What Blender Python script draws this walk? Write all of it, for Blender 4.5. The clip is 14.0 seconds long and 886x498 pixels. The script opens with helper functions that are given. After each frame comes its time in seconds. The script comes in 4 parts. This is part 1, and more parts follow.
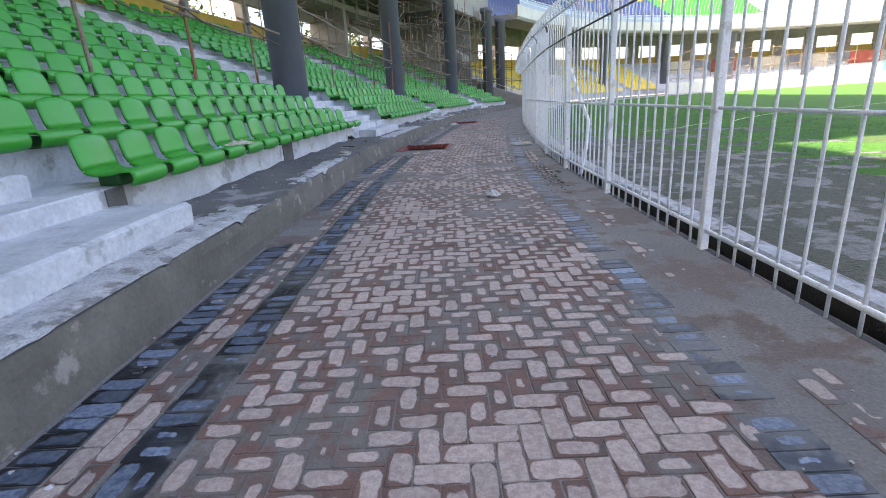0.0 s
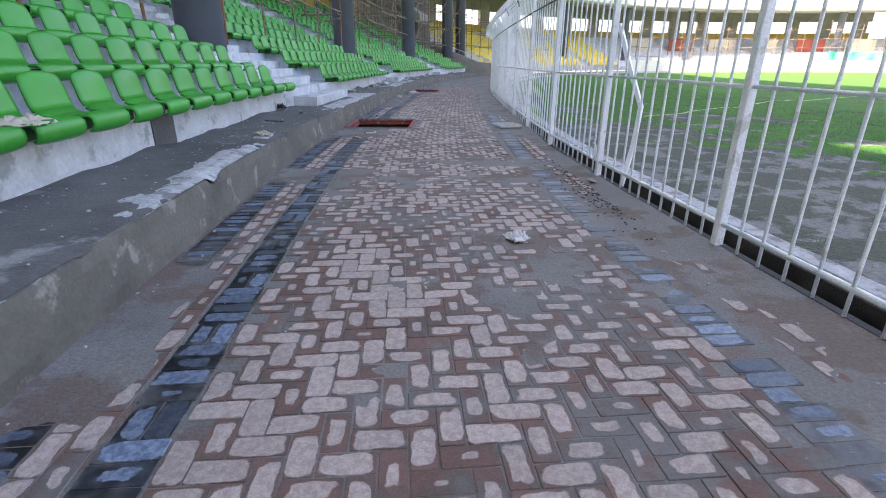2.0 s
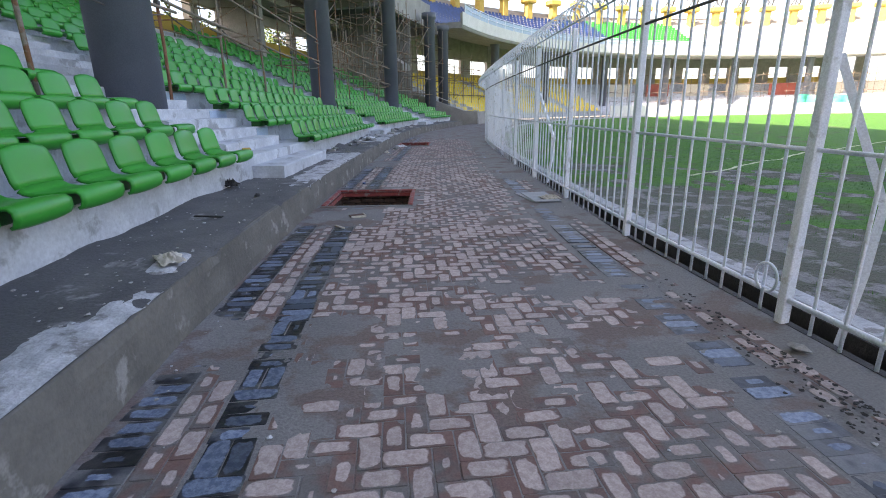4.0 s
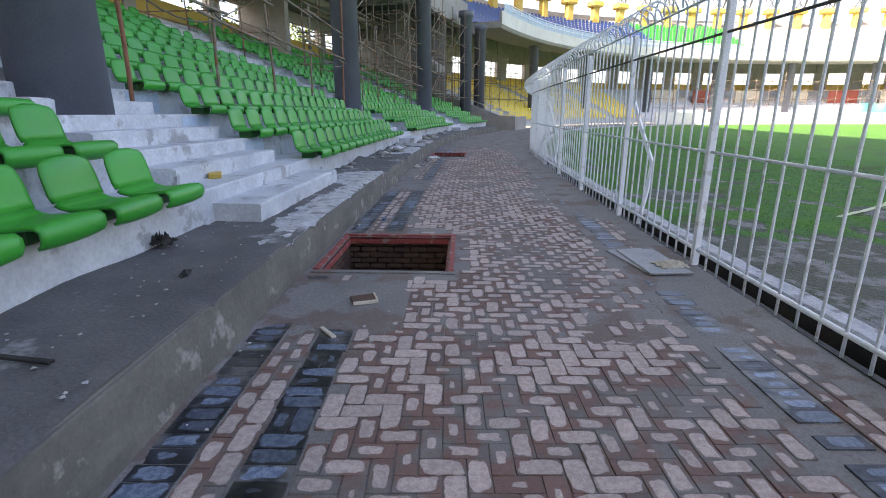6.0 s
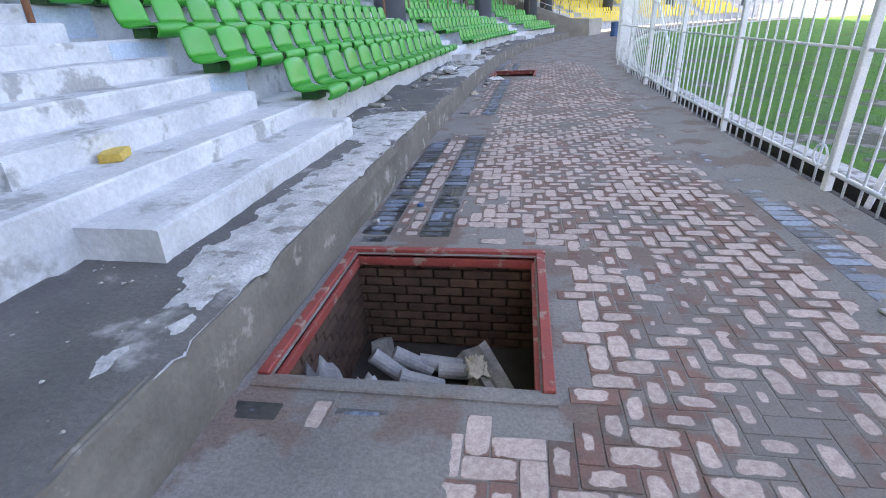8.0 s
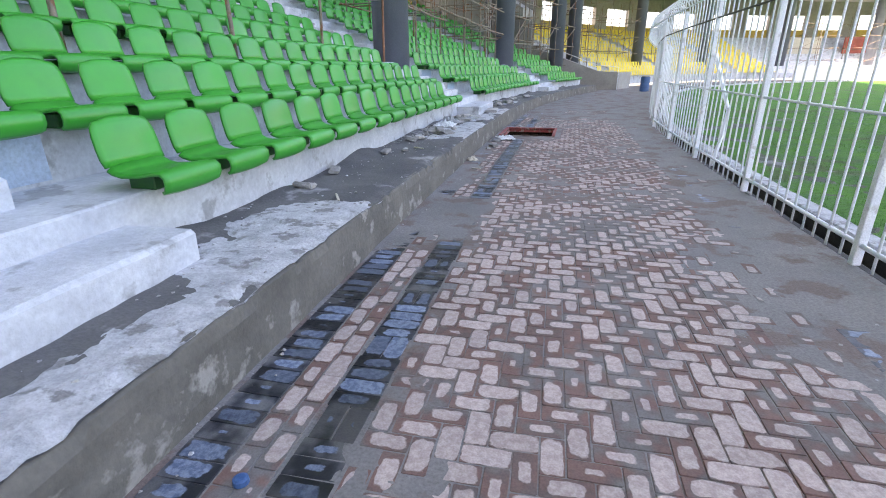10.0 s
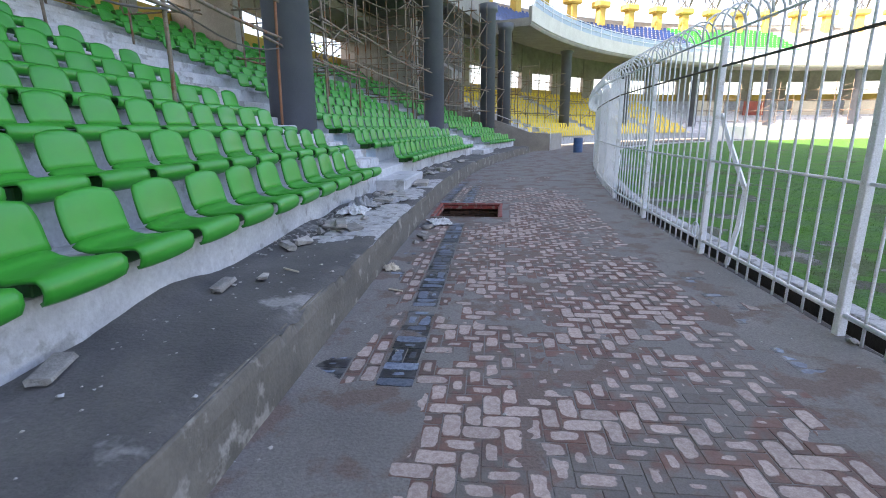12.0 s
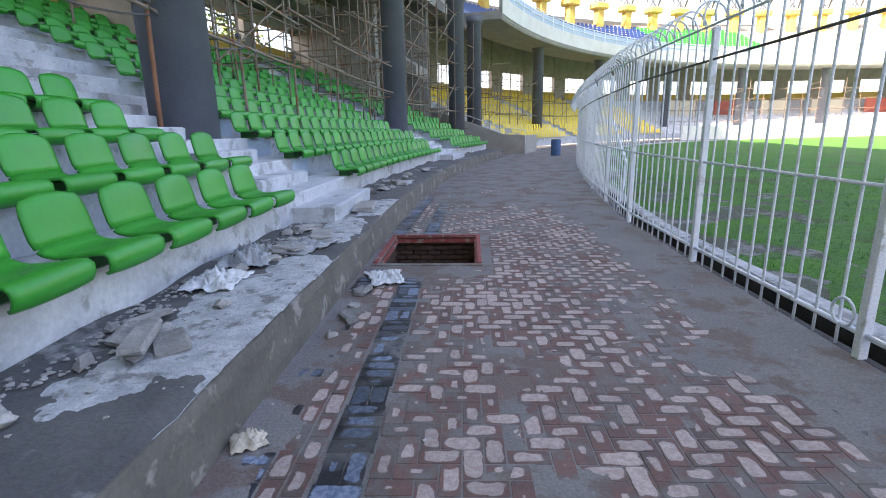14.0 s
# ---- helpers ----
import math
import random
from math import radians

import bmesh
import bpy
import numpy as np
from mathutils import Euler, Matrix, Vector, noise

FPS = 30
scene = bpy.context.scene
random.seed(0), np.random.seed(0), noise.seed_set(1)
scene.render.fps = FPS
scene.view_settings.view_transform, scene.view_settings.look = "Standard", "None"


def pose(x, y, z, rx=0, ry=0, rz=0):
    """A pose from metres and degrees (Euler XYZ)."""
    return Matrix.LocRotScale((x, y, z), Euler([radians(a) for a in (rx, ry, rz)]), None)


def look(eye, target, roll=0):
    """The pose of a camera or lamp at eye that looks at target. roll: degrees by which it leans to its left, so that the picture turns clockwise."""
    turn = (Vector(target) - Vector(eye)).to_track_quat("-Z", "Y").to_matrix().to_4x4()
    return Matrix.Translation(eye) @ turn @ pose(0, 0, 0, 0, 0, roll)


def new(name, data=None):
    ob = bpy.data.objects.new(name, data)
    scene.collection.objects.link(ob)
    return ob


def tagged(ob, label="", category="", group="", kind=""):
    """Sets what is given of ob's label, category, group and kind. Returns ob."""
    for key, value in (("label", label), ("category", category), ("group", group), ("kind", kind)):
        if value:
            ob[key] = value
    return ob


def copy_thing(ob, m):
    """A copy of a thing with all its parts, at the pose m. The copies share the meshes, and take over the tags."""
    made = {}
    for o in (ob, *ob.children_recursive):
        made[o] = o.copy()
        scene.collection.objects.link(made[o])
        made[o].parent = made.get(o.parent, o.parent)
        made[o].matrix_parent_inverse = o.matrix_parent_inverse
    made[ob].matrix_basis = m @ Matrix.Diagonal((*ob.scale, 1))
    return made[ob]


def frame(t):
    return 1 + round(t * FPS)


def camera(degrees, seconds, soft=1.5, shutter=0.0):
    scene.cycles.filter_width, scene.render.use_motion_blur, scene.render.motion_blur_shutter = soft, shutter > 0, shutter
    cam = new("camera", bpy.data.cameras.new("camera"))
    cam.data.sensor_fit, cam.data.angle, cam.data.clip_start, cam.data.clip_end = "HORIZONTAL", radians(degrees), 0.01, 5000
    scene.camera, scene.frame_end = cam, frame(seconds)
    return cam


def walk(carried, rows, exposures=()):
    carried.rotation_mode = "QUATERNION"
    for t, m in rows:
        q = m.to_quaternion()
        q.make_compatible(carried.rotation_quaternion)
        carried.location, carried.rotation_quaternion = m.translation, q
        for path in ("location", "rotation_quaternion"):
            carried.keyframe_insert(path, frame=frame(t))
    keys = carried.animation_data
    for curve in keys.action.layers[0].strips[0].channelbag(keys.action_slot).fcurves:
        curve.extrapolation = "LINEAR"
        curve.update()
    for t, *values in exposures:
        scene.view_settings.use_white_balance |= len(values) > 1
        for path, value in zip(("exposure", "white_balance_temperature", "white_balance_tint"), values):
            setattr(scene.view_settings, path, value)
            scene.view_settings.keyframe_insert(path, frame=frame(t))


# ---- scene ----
cam = camera(85.0, 14.0, 1.0)
PATH = [
    (0, (2.564, 2.546, 1.331), (2.419, 4.45, 0.737), -3.5),
    (0.5, (2.426, 3.34, 1.295), (2.365, 5.232, 0.651), -2.5),
    (1, (2.335, 4.111, 1.297), (2.329, 5.992, 0.616), -1.3),
    (1.5, (2.21, 4.894, 1.273), (2.234, 6.764, 0.562), -0.5),
    (2, (2.105, 5.648, 1.292), (2.172, 7.511, 0.569), 0.1),
    (2.5, (1.974, 6.394, 1.312), (2.077, 8.258, 0.594), 0.6),
    (3, (1.859, 7.092, 1.35), (2.004, 8.974, 0.689), 1.5),
    (3.5, (1.75, 7.873, 1.394), (1.903, 9.77, 0.78), 0.6),
    (4, (1.72, 8.605, 1.411), (1.862, 10.521, 0.855), -0.9),
    (6.3, (1.588, 11.911, 1.51), (1.591, 13.836, 0.966), -0.2),
    (6.5, (1.55, 12.222, 1.477), (1.532, 14.139, 0.908), -0.5),
    (7, (1.517, 12.946, 1.477), (1.427, 14.834, 0.824), -1.3),
    (7.2, (1.512, 13.24, 1.492), (1.385, 15.105, 0.784), -1.6),
    (9.3, (1.746, 16.037, 1.485), (1.463, 17.802, 0.588), -2.5),
    (9.5, (1.794, 16.363, 1.435), (1.506, 18.167, 0.621), -0.8),
    (10, (1.872, 17.05, 1.482), (1.583, 18.902, 0.784), -0.5),
    (10.5, (1.872, 17.781, 1.515), (1.652, 19.669, 0.891), 0.7),
    (11, (1.833, 18.499, 1.516), (1.714, 20.416, 0.957), 1.1),
    (11.5, (1.834, 19.301, 1.539), (1.747, 21.234, 1.034), 0.3),
    (12, (1.81, 20.083, 1.545), (1.767, 22.024, 1.064), -0.7),
    (12.5, (1.871, 20.873, 1.54), (1.847, 22.819, 1.077), -1.0),
    (13, (1.853, 21.581, 1.582), (1.872, 23.526, 1.113), -0.9),
    (13.5, (1.984, 22.41, 1.547), (2.022, 24.354, 1.08), -1.3),
    (14, (2.035, 23.148, 1.528), (2.105, 25.09, 1.054), -1.2),
]
walk(cam, [(t, look(eye, target, roll)) for t, eye, target, roll in PATH], [(0.0, 2.28, 7500, 22), (2.0, 2.35, 7500, 22), (3.0, 2.35, 7400, 22), (4.2, 2.0, 7400, 22), (6.5, 2.08, 7500, 22), (7.2, 2.4, 7500, 22), (9.3, 3.0, 7800, 22), (9.6, 2.9, 7800, 22), (10.5, 2.7, 7800, 22), (11.5, 2.38, 7500, 22), (12.5, 2.27, 7400, 22), (14.0, 2.3, 7300, 22)])

# ---- light ----
SUN_EL, SUN_AZ = 45.0, 232.0          # the sun stands behind the stand
sky_world = bpy.data.worlds.new("sky")
scene.world = sky_world
sky_world.use_nodes = True
wt = sky_world.node_tree
sky = wt.nodes.new("ShaderNodeTexSky")
sky.sky_type, sky.sun_disc = "NISHITA", False
sky.sun_elevation, sky.sun_rotation = radians(SUN_EL), radians(SUN_AZ)
sky.air_density, sky.dust_density = 1.0, 2.5
wt.links.new(sky.outputs[0], wt.nodes["Background"].inputs[0])
wt.nodes["Background"].inputs[1].default_value = 0.15
sun_data = bpy.data.lights.new("sun", "SUN")
sun_data.energy, sun_data.angle, sun_data.color = 5.0, radians(0.53), (1.0, 0.94, 0.85)
sun = new("sun", sun_data)
sun_from = Vector((math.sin(radians(SUN_AZ)) * math.cos(radians(SUN_EL)), math.cos(radians(SUN_AZ)) * math.cos(radians(SUN_EL)), math.sin(radians(SUN_EL))))
sun.matrix_world = Matrix.Translation((0, 0, 60)) @ sun_from.to_track_quat("Z", "Y").to_matrix().to_4x4()

# ---- materials ----


def material(name, a, b, scale=6.0, rough=0.8, fine=60.0, bump=0.2, metal=0.0, c=None, c_scale=1.2, c_amount=0.5, per_piece=0.0, per_island=0.0, stretch=(1, 1, 1), coat=0.0, bump_distance=0.01, grain=1.0):
    """Two tones mixed by a coarse and a fine noise, a third tone in patches, roughness and relief from the fine one."""
    m = bpy.data.materials.new(name)
    m.use_nodes = True
    t = m.node_tree
    n, l = t.nodes, t.links
    bs = n["Principled BSDF"]
    co = n.new("ShaderNodeTexCoord")
    mp = n.new("ShaderNodeMapping")
    mp.inputs["Scale"].default_value = stretch
    geo = n.new("ShaderNodeNewGeometry")
    l.new(geo.outputs["Position"], mp.inputs[0])

    def noisy(s, detail, lo, hi):
        x = n.new("ShaderNodeTexNoise")
        x.inputs["Scale"].default_value, x.inputs["Detail"].default_value, x.inputs["Roughness"].default_value = s, detail, 0.62
        l.new(mp.outputs[0], x.inputs["Vector"])
        r = n.new("ShaderNodeMapRange")
        r.inputs[1].default_value, r.inputs[2].default_value = lo, hi
        l.new(x.outputs[0], r.inputs[0])
        return r.outputs[0]

    def mix(f, x, y):
        k = n.new("ShaderNodeMix")
        k.data_type = "RGBA"
        l.new(f, k.inputs[0]) if not isinstance(f, float) else None
        for socket, v in ((k.inputs[6], x), (k.inputs[7], y)):
            if isinstance(v, tuple):
                socket.default_value = (*v, 1)
            else:
                l.new(v, socket)
        return k.outputs[2]

    coarse, small = noisy(scale, 6, 0.36, 0.64), noisy(fine, 4, 0.3, 0.7)
    col = mix(coarse, a, b)
    if c:
        col = mix(noisy(c_scale, 5, 0.62 - 0.24 * c_amount, 0.68 - 0.24 * c_amount), col, c)
    value = n.new("ShaderNodeHueSaturation")
    l.new(col, value.inputs["Color"])
    rng = n.new("ShaderNodeMapRange")
    rng.inputs[3].default_value, rng.inputs[4].default_value = 1 - 0.18 * grain, 1 + 0.14 * grain
    l.new(small, rng.inputs[0])
    last = rng.outputs[0]
    for amount, node, out in ((per_piece, "ShaderNodeObjectInfo", "Random"), (per_island, "ShaderNodeNewGeometry", "Random Per Island")):
        if amount:
            o = n.new(node)
            r2 = n.new("ShaderNodeMapRange")
            r2.inputs[3].default_value, r2.inputs[4].default_value = 1 - amount, 1 + amount
            l.new(o.outputs[out], r2.inputs[0])
            mu = n.new("ShaderNodeMath")
            mu.operation = "MULTIPLY"
            l.new(last, mu.inputs[0]), l.new(r2.outputs[0], mu.inputs[1])
            last = mu.outputs[0]
    l.new(last, value.inputs["Value"])
    l.new(value.outputs[0], bs.inputs["Base Color"])
    rr = n.new("ShaderNodeMapRange")
    rr.inputs[3].default_value, rr.inputs[4].default_value = max(0.05, rough - 0.12), min(1.0, rough + 0.1)
    l.new(coarse, rr.inputs[0])
    l.new(rr.outputs[0], bs.inputs["Roughness"])
    bs.inputs["Metallic"].default_value = metal
    bs.inputs["Coat Weight"].default_value = coat
    if bump:
        bp = n.new("ShaderNodeBump")
        bp.inputs["Strength"].default_value, bp.inputs["Distance"].default_value = bump, bump_distance
        l.new(small, bp.inputs["Height"])
        l.new(bp.outputs[0], bs.inputs["Normal"])
    return m


def paver_material(name, lx, ly, pad_a, pad_b, base_a, base_b, grime, bias, spread, rough):
    """A paver paler in the middle, rubbed on brick, partly painted sky sheen on slate: the pad's ragged edge keeps off
    the paver's rim, more on some pavers and in some stretches.
    """
    m = bpy.data.materials.new(name)
    m.use_nodes = True
    n, l = m.node_tree.nodes, m.node_tree.links
    bs = n["Principled BSDF"]
    face = n.new("ShaderNodeAttribute")
    face.attribute_name = "face"
    geo, info, sep = n.new("ShaderNodeNewGeometry"), n.new("ShaderNodeObjectInfo"), n.new("ShaderNodeSeparateXYZ")
    l.new(face.outputs["Vector"], sep.inputs[0])

    def calc(op, *values):
        k = n.new("ShaderNodeMath")
        k.operation = op
        for socket, v in zip(k.inputs, values):
            if isinstance(v, (int, float)):
                socket.default_value = v
            else:
                l.new(v, socket)
        return k.outputs[0]

    def noisy(scale, detail):
        x = n.new("ShaderNodeTexNoise")
        x.inputs["Scale"].default_value, x.inputs["Detail"].default_value, x.inputs["Roughness"].default_value = scale, detail, 0.6
        l.new(geo.outputs["Position"], x.inputs["Vector"])
        return x.outputs[0]

    def ramp(value, lo, hi, a=0.0, b=1.0):
        r = n.new("ShaderNodeMapRange")
        r.interpolation_type = "SMOOTHSTEP"
        for socket, v in zip(list(r.inputs)[1:5], (lo, hi, a, b)):
            socket.default_value = v
        l.new(value, r.inputs[0])
        return r.outputs[0]

    def mix(f, x, y):
        k = n.new("ShaderNodeMix")
        k.data_type = "RGBA"
        l.new(f, k.inputs[0])
        for socket, v in ((k.inputs[6], x), (k.inputs[7], y)):
            if isinstance(v, tuple):
                socket.default_value = (*v, 1)
            else:
                l.new(v, socket)
        return k.outputs[2]

    own = calc("FRACT", calc("ADD", sep.outputs[2], info.outputs["Random"]))
    second = calc("FRACT", calc("MULTIPLY", own, 37.0))
    quad = [calc("POWER", calc("DIVIDE", calc("ABSOLUTE", sep.outputs[k]), half), 5.0) for k, half in ((0, lx / 2), (1, ly / 2))]
    rim = calc("MULTIPLY", calc("SUBTRACT", 1.03, calc("POWER", calc("ADD", *quad), 0.2)), 0.062)
    wide, medium, small, fine = noisy(0.9, 3), noisy(6.0, 2), noisy(30.0, 4), noisy(110.0, 3)
    worn = calc("ADD", calc("MULTIPLY", calc("POWER", own, 2.2), 0.042), calc("MULTIPLY", calc("SUBTRACT", wide, 0.46), 0.09))
    ragged = calc("ADD", calc("MULTIPLY", calc("SUBTRACT", medium, 0.5), 0.06), calc("MULTIPLY", calc("SUBTRACT", small, 0.5), 0.02))
    pad = ramp(calc("ADD", calc("SUBTRACT", rim, calc("ADD", worn, 0.003 + bias)), ragged), 0.0, 0.006)
    base = mix(ramp(medium, 0.4, 0.6), base_a, base_b)
    base = mix(ramp(calc("ADD", calc("MULTIPLY", wide, 0.6), calc("MULTIPLY", medium, 0.4)), 0.47, 0.58), base, grime)
    col = mix(pad, base, mix(ramp(small, 0.38, 0.62), pad_a, pad_b))
    value = n.new("ShaderNodeHueSaturation")
    l.new(col, value.inputs["Color"])
    tone = calc("MULTIPLY", ramp(fine, 0.3, 0.7, 0.86, 1.12), calc("ADD", 1.0 - spread, calc("MULTIPLY", second, 2 * spread)))
    l.new(tone, value.inputs["Value"])
    l.new(value.outputs[0], bs.inputs["Base Color"])
    l.new(ramp(small, 0.3, 0.7, rough - 0.12, min(1.0, rough + 0.12)), bs.inputs["Roughness"])
    bp = n.new("ShaderNodeBump")
    bp.inputs["Strength"].default_value, bp.inputs["Distance"].default_value = 0.4, 0.004
    l.new(calc("ADD", calc("MULTIPLY", pad, 0.5), calc("ADD", calc("MULTIPLY", small, 0.6), calc("MULTIPLY", fine, 0.4))), bp.inputs["Height"])
    l.new(bp.outputs[0], bs.inputs["Normal"])
    return m


M_CEMENT = material("track_cement", (0.165, 0.16, 0.155), (0.23, 0.222, 0.212), 1.1, 0.8, 60, 0.35, c=(0.165, 0.125, 0.11), c_scale=1.6, c_amount=0.5, grain=1.3)
M_MORTAR = material("pale_mortar", (0.36, 0.37, 0.385), (0.55, 0.56, 0.575), 7, 0.9, 45, 0.6, c=(0.24, 0.238, 0.235), c_scale=5, c_amount=0.3)
M_PLASTER = material("kerb_plaster", (0.095, 0.09, 0.077), (0.175, 0.164, 0.14), 1.5, 0.85, 30, 0.25, c=(0.28, 0.268, 0.24), c_scale=3.2, c_amount=0.16, grain=0.7)
M_LEDGE = material("ledge_mortar", (0.085, 0.085, 0.088), (0.145, 0.142, 0.138), 1.3, 0.9, 40, 0.4, c=(0.3, 0.3, 0.3), c_scale=1.5, c_amount=0.12, grain=0.9)
M_WHITE = material("white_washed_concrete", (0.45, 0.475, 0.51), (0.6, 0.625, 0.655), 2.5, 0.85, 25, 0.35, c=(0.34, 0.35, 0.36), c_scale=2.4, c_amount=0.25, grain=0.7)
M_BLUEW = material("pale_blue_paint", (0.36, 0.47, 0.6), (0.46, 0.56, 0.68), 3, 0.7, 40, 0.15)
M_GREEN = material("green_plastic", (0.008, 0.275, 0.026), (0.012, 0.32, 0.034), 2, 0.42, 220, 0.02, per_piece=0.07, per_island=0.07, grain=0.2)
M_GREENDARK = material("dark_green_plastic", (0.006, 0.09, 0.015), (0.01, 0.12, 0.02), 5, 0.5, 100, 0.05)
M_YELLOW = material("yellow_plastic", (0.75, 0.55, 0.02), (0.8, 0.62, 0.05), 5, 0.4, 200, 0.03, per_island=0.1)
M_BLUE = material("blue_plastic", (0.012, 0.035, 0.13), (0.02, 0.06, 0.2), 5, 0.4, 200, 0.03, per_island=0.2)
M_COLUMN = material("grey_column_paint", (0.115, 0.13, 0.16), (0.15, 0.165, 0.195), 1.5, 0.6, 60, 0.12)
M_FENCE = material("white_fence_paint", (0.8, 0.845, 0.93), (0.86, 0.89, 0.95), 7, 0.4, 90, 0.1, c=(0.6, 0.61, 0.63), c_scale=6, c_amount=0.1)
M_DARKROD = material("dark_wire_rod", (0.06, 0.06, 0.06), (0.12, 0.11, 0.1), 8, 0.7, 80, 0.1)
M_RED = material("red_oxide_paint", (0.22, 0.035, 0.03), (0.31, 0.06, 0.05), 9, 0.6, 90, 0.15, c=(0.3, 0.2, 0.17), c_scale=8, c_amount=0.3)
M_PIT = material("pit_brick", (0.07, 0.038, 0.026), (0.12, 0.068, 0.045), 9, 0.9, 50, 0.4, per_piece=0.2, per_island=0.25)
M_DARK = material("dark_brown_fill", (0.02, 0.018, 0.016), (0.05, 0.045, 0.04), 5, 0.8, 50, 0.4)
M_POLE = material("scaffold_pole", (0.16, 0.13, 0.1), (0.26, 0.22, 0.17), 9, 0.75, 70, 0.2, c=(0.2, 0.09, 0.04), c_scale=3, c_amount=0.35)
M_RUST = material("rusty_pipe", (0.22, 0.09, 0.045), (0.3, 0.14, 0.08), 9, 0.8, 70, 0.2)
M_BEAM = material("raw_concrete", (0.27, 0.26, 0.24), (0.36, 0.35, 0.32), 1.2, 0.9, 30, 0.3)
M_OCHRE = material("ochre_wall_paint", (0.5, 0.34, 0.07), (0.58, 0.41, 0.1), 2, 0.8, 40, 0.1)
M_CREAM = material("pale_render", (0.62, 0.61, 0.58), (0.72, 0.71, 0.68), 1.0, 0.8, 30, 0.1)
M_GRASS = material("pitch_turf", (0.028, 0.135, 0.009), (0.06, 0.21, 0.015), 1.4, 0.9, 22, 0.7, bump_distance=0.04, c=(0.06, 0.11, 0.025), c_scale=0.5, c_amount=0.25, grain=1.8)
M_MUD = material("muddy_turf", (0.035, 0.055, 0.016), (0.095, 0.095, 0.07), 4.5, 0.75, 26, 0.8, c=(0.21, 0.208, 0.2), c_scale=2.0, c_amount=0.45, bump_distance=0.04, grain=1.6)
M_EARTH = material("bare_earth", (0.2, 0.17, 0.12), (0.27, 0.23, 0.17), 0.5, 0.95, 10, 0.3)
M_STONE = material("broken_concrete", (0.24, 0.235, 0.225), (0.4, 0.39, 0.37), 6, 0.9, 50, 0.5, per_piece=0.2)
M_TARP = material("green_tarpaulin", (0.05, 0.42, 0.3), (0.09, 0.5, 0.38), 1.5, 0.6, 20, 0.2)
M_BARREL = material("blue_barrel", (0.03, 0.09, 0.22), (0.05, 0.13, 0.3), 5, 0.45, 60, 0.1)
M_REDWALL = material("dull_red_board", (0.3, 0.06, 0.04), (0.4, 0.1, 0.07), 1.0, 0.7, 20, 0.1)
M_CARD = material("pale_card", (0.5, 0.45, 0.36), (0.62, 0.57, 0.47), 9, 0.85, 60, 0.2)
M_SHEET = material("dusty_grey_board", (0.3, 0.32, 0.34), (0.42, 0.43, 0.44), 5, 0.7, 50, 0.3)
M_PLASTIC = material("clear_white_film", (0.6, 0.62, 0.64), (0.72, 0.74, 0.75), 9, 0.35, 40, 0.3)
M_LINE = material("pale_yellow_green_line", (0.5, 0.58, 0.34), (0.6, 0.66, 0.44), 4, 0.9, 40, 0.2)
M_LEAF = material("tree_leaf", (0.05, 0.1, 0.02), (0.11, 0.16, 0.03), 3, 0.6, 20, 0.1, per_island=0.3)

# ---- the line of the kerb: along it everything is laid out by s (stations along) and d (metres towards the pitch) ----
KY = np.array([-8, 0, 4, 7, 10, 12.5, 15.5, 18, 20, 22.5, 25, 28.7, 32.3, 36.1, 41, 46.5])
KX = np.array([1.35, 0.8, 0.53, 0.37, 0.23, 0.25, 0.43, 0.6, 0.78, 1.0, 1.25, 1.68, 2.3, 3.25, 4.8, 6.9])
yy = np.arange(-8, 46.5, 0.1)
xx = np.interp(yy, KY, KX)
ker = np.hanning(61)
xx = np.convolve(np.pad(xx, 30, mode="reflect", reflect_type="odd"), ker / ker.sum(), "valid")
pts = [(float(x), float(y)) for x, y in zip(xx, yy)]
head = math.atan2(xx[-1] - xx[-8], yy[-1] - yy[-8])
while head < radians(185):                      # the bowl goes on round the far end
    head += 0.5 / (46.0 if head < radians(72) else 75.0)
    pts.append((pts[-1][0] + 0.5 * math.sin(head), pts[-1][1] + 0.5 * math.cos(head)))
for k in range(150):
    pts.append((pts[-1][0] + 0.5 * math.sin(head), pts[-1][1] + 0.5 * math.cos(head)))
back = []
head = math.atan2(xx[7] - xx[0], yy[7] - yy[0])
bx, by = float(xx[0]), float(yy[0])
for k in range(220):                            # and behind the walker
    head -= 0.5 / 60.0
    bx, by = bx - 0.5 * math.sin(head), by - 0.5 * math.cos(head)
    back.append((bx, by))
LINE = np.array(back[::-1] + pts)
step = np.hypot(*np.diff(LINE, axis=0).T)
ARC = np.r_[0, np.cumsum(step)]
ARC = ARC - np.interp(15.4, LINE[len(back):len(back) + 500, 1], ARC[len(back):len(back) + 500]) + 15.4
STATION = 1.13                                  # metres to one unit of s along the walk
LINE[:, 1] *= STATION
GX, GY = np.gradient(LINE[:, 0], ARC), np.gradient(LINE[:, 1], ARC)
S_MIN, S_MAX = float(ARC[0]) + 1, float(ARC[-1]) - 1


def at(s, d, z=0.0):
    """World places of s, d, z (numbers or arrays) as an array of rows."""
    s, d, z = np.broadcast_arrays(np.asarray(s, float), np.asarray(d, float), np.asarray(z, float))
    x, y = np.interp(s, ARC, LINE[:, 0]), np.interp(s, ARC, LINE[:, 1])
    gx, gy = np.interp(s, ARC, GX), np.interp(s, ARC, GY)
    h = np.hypot(gx, gy)
    return np.stack([x + d * gy / h, y - d * gx / h, z], -1)


def heading(s):
    """The pose turn (degrees about z) whose y axis points to the pitch at s."""
    return math.degrees(math.atan2(-float(np.interp(s, ARC, GX)), float(np.interp(s, ARC, GY)))) - 90


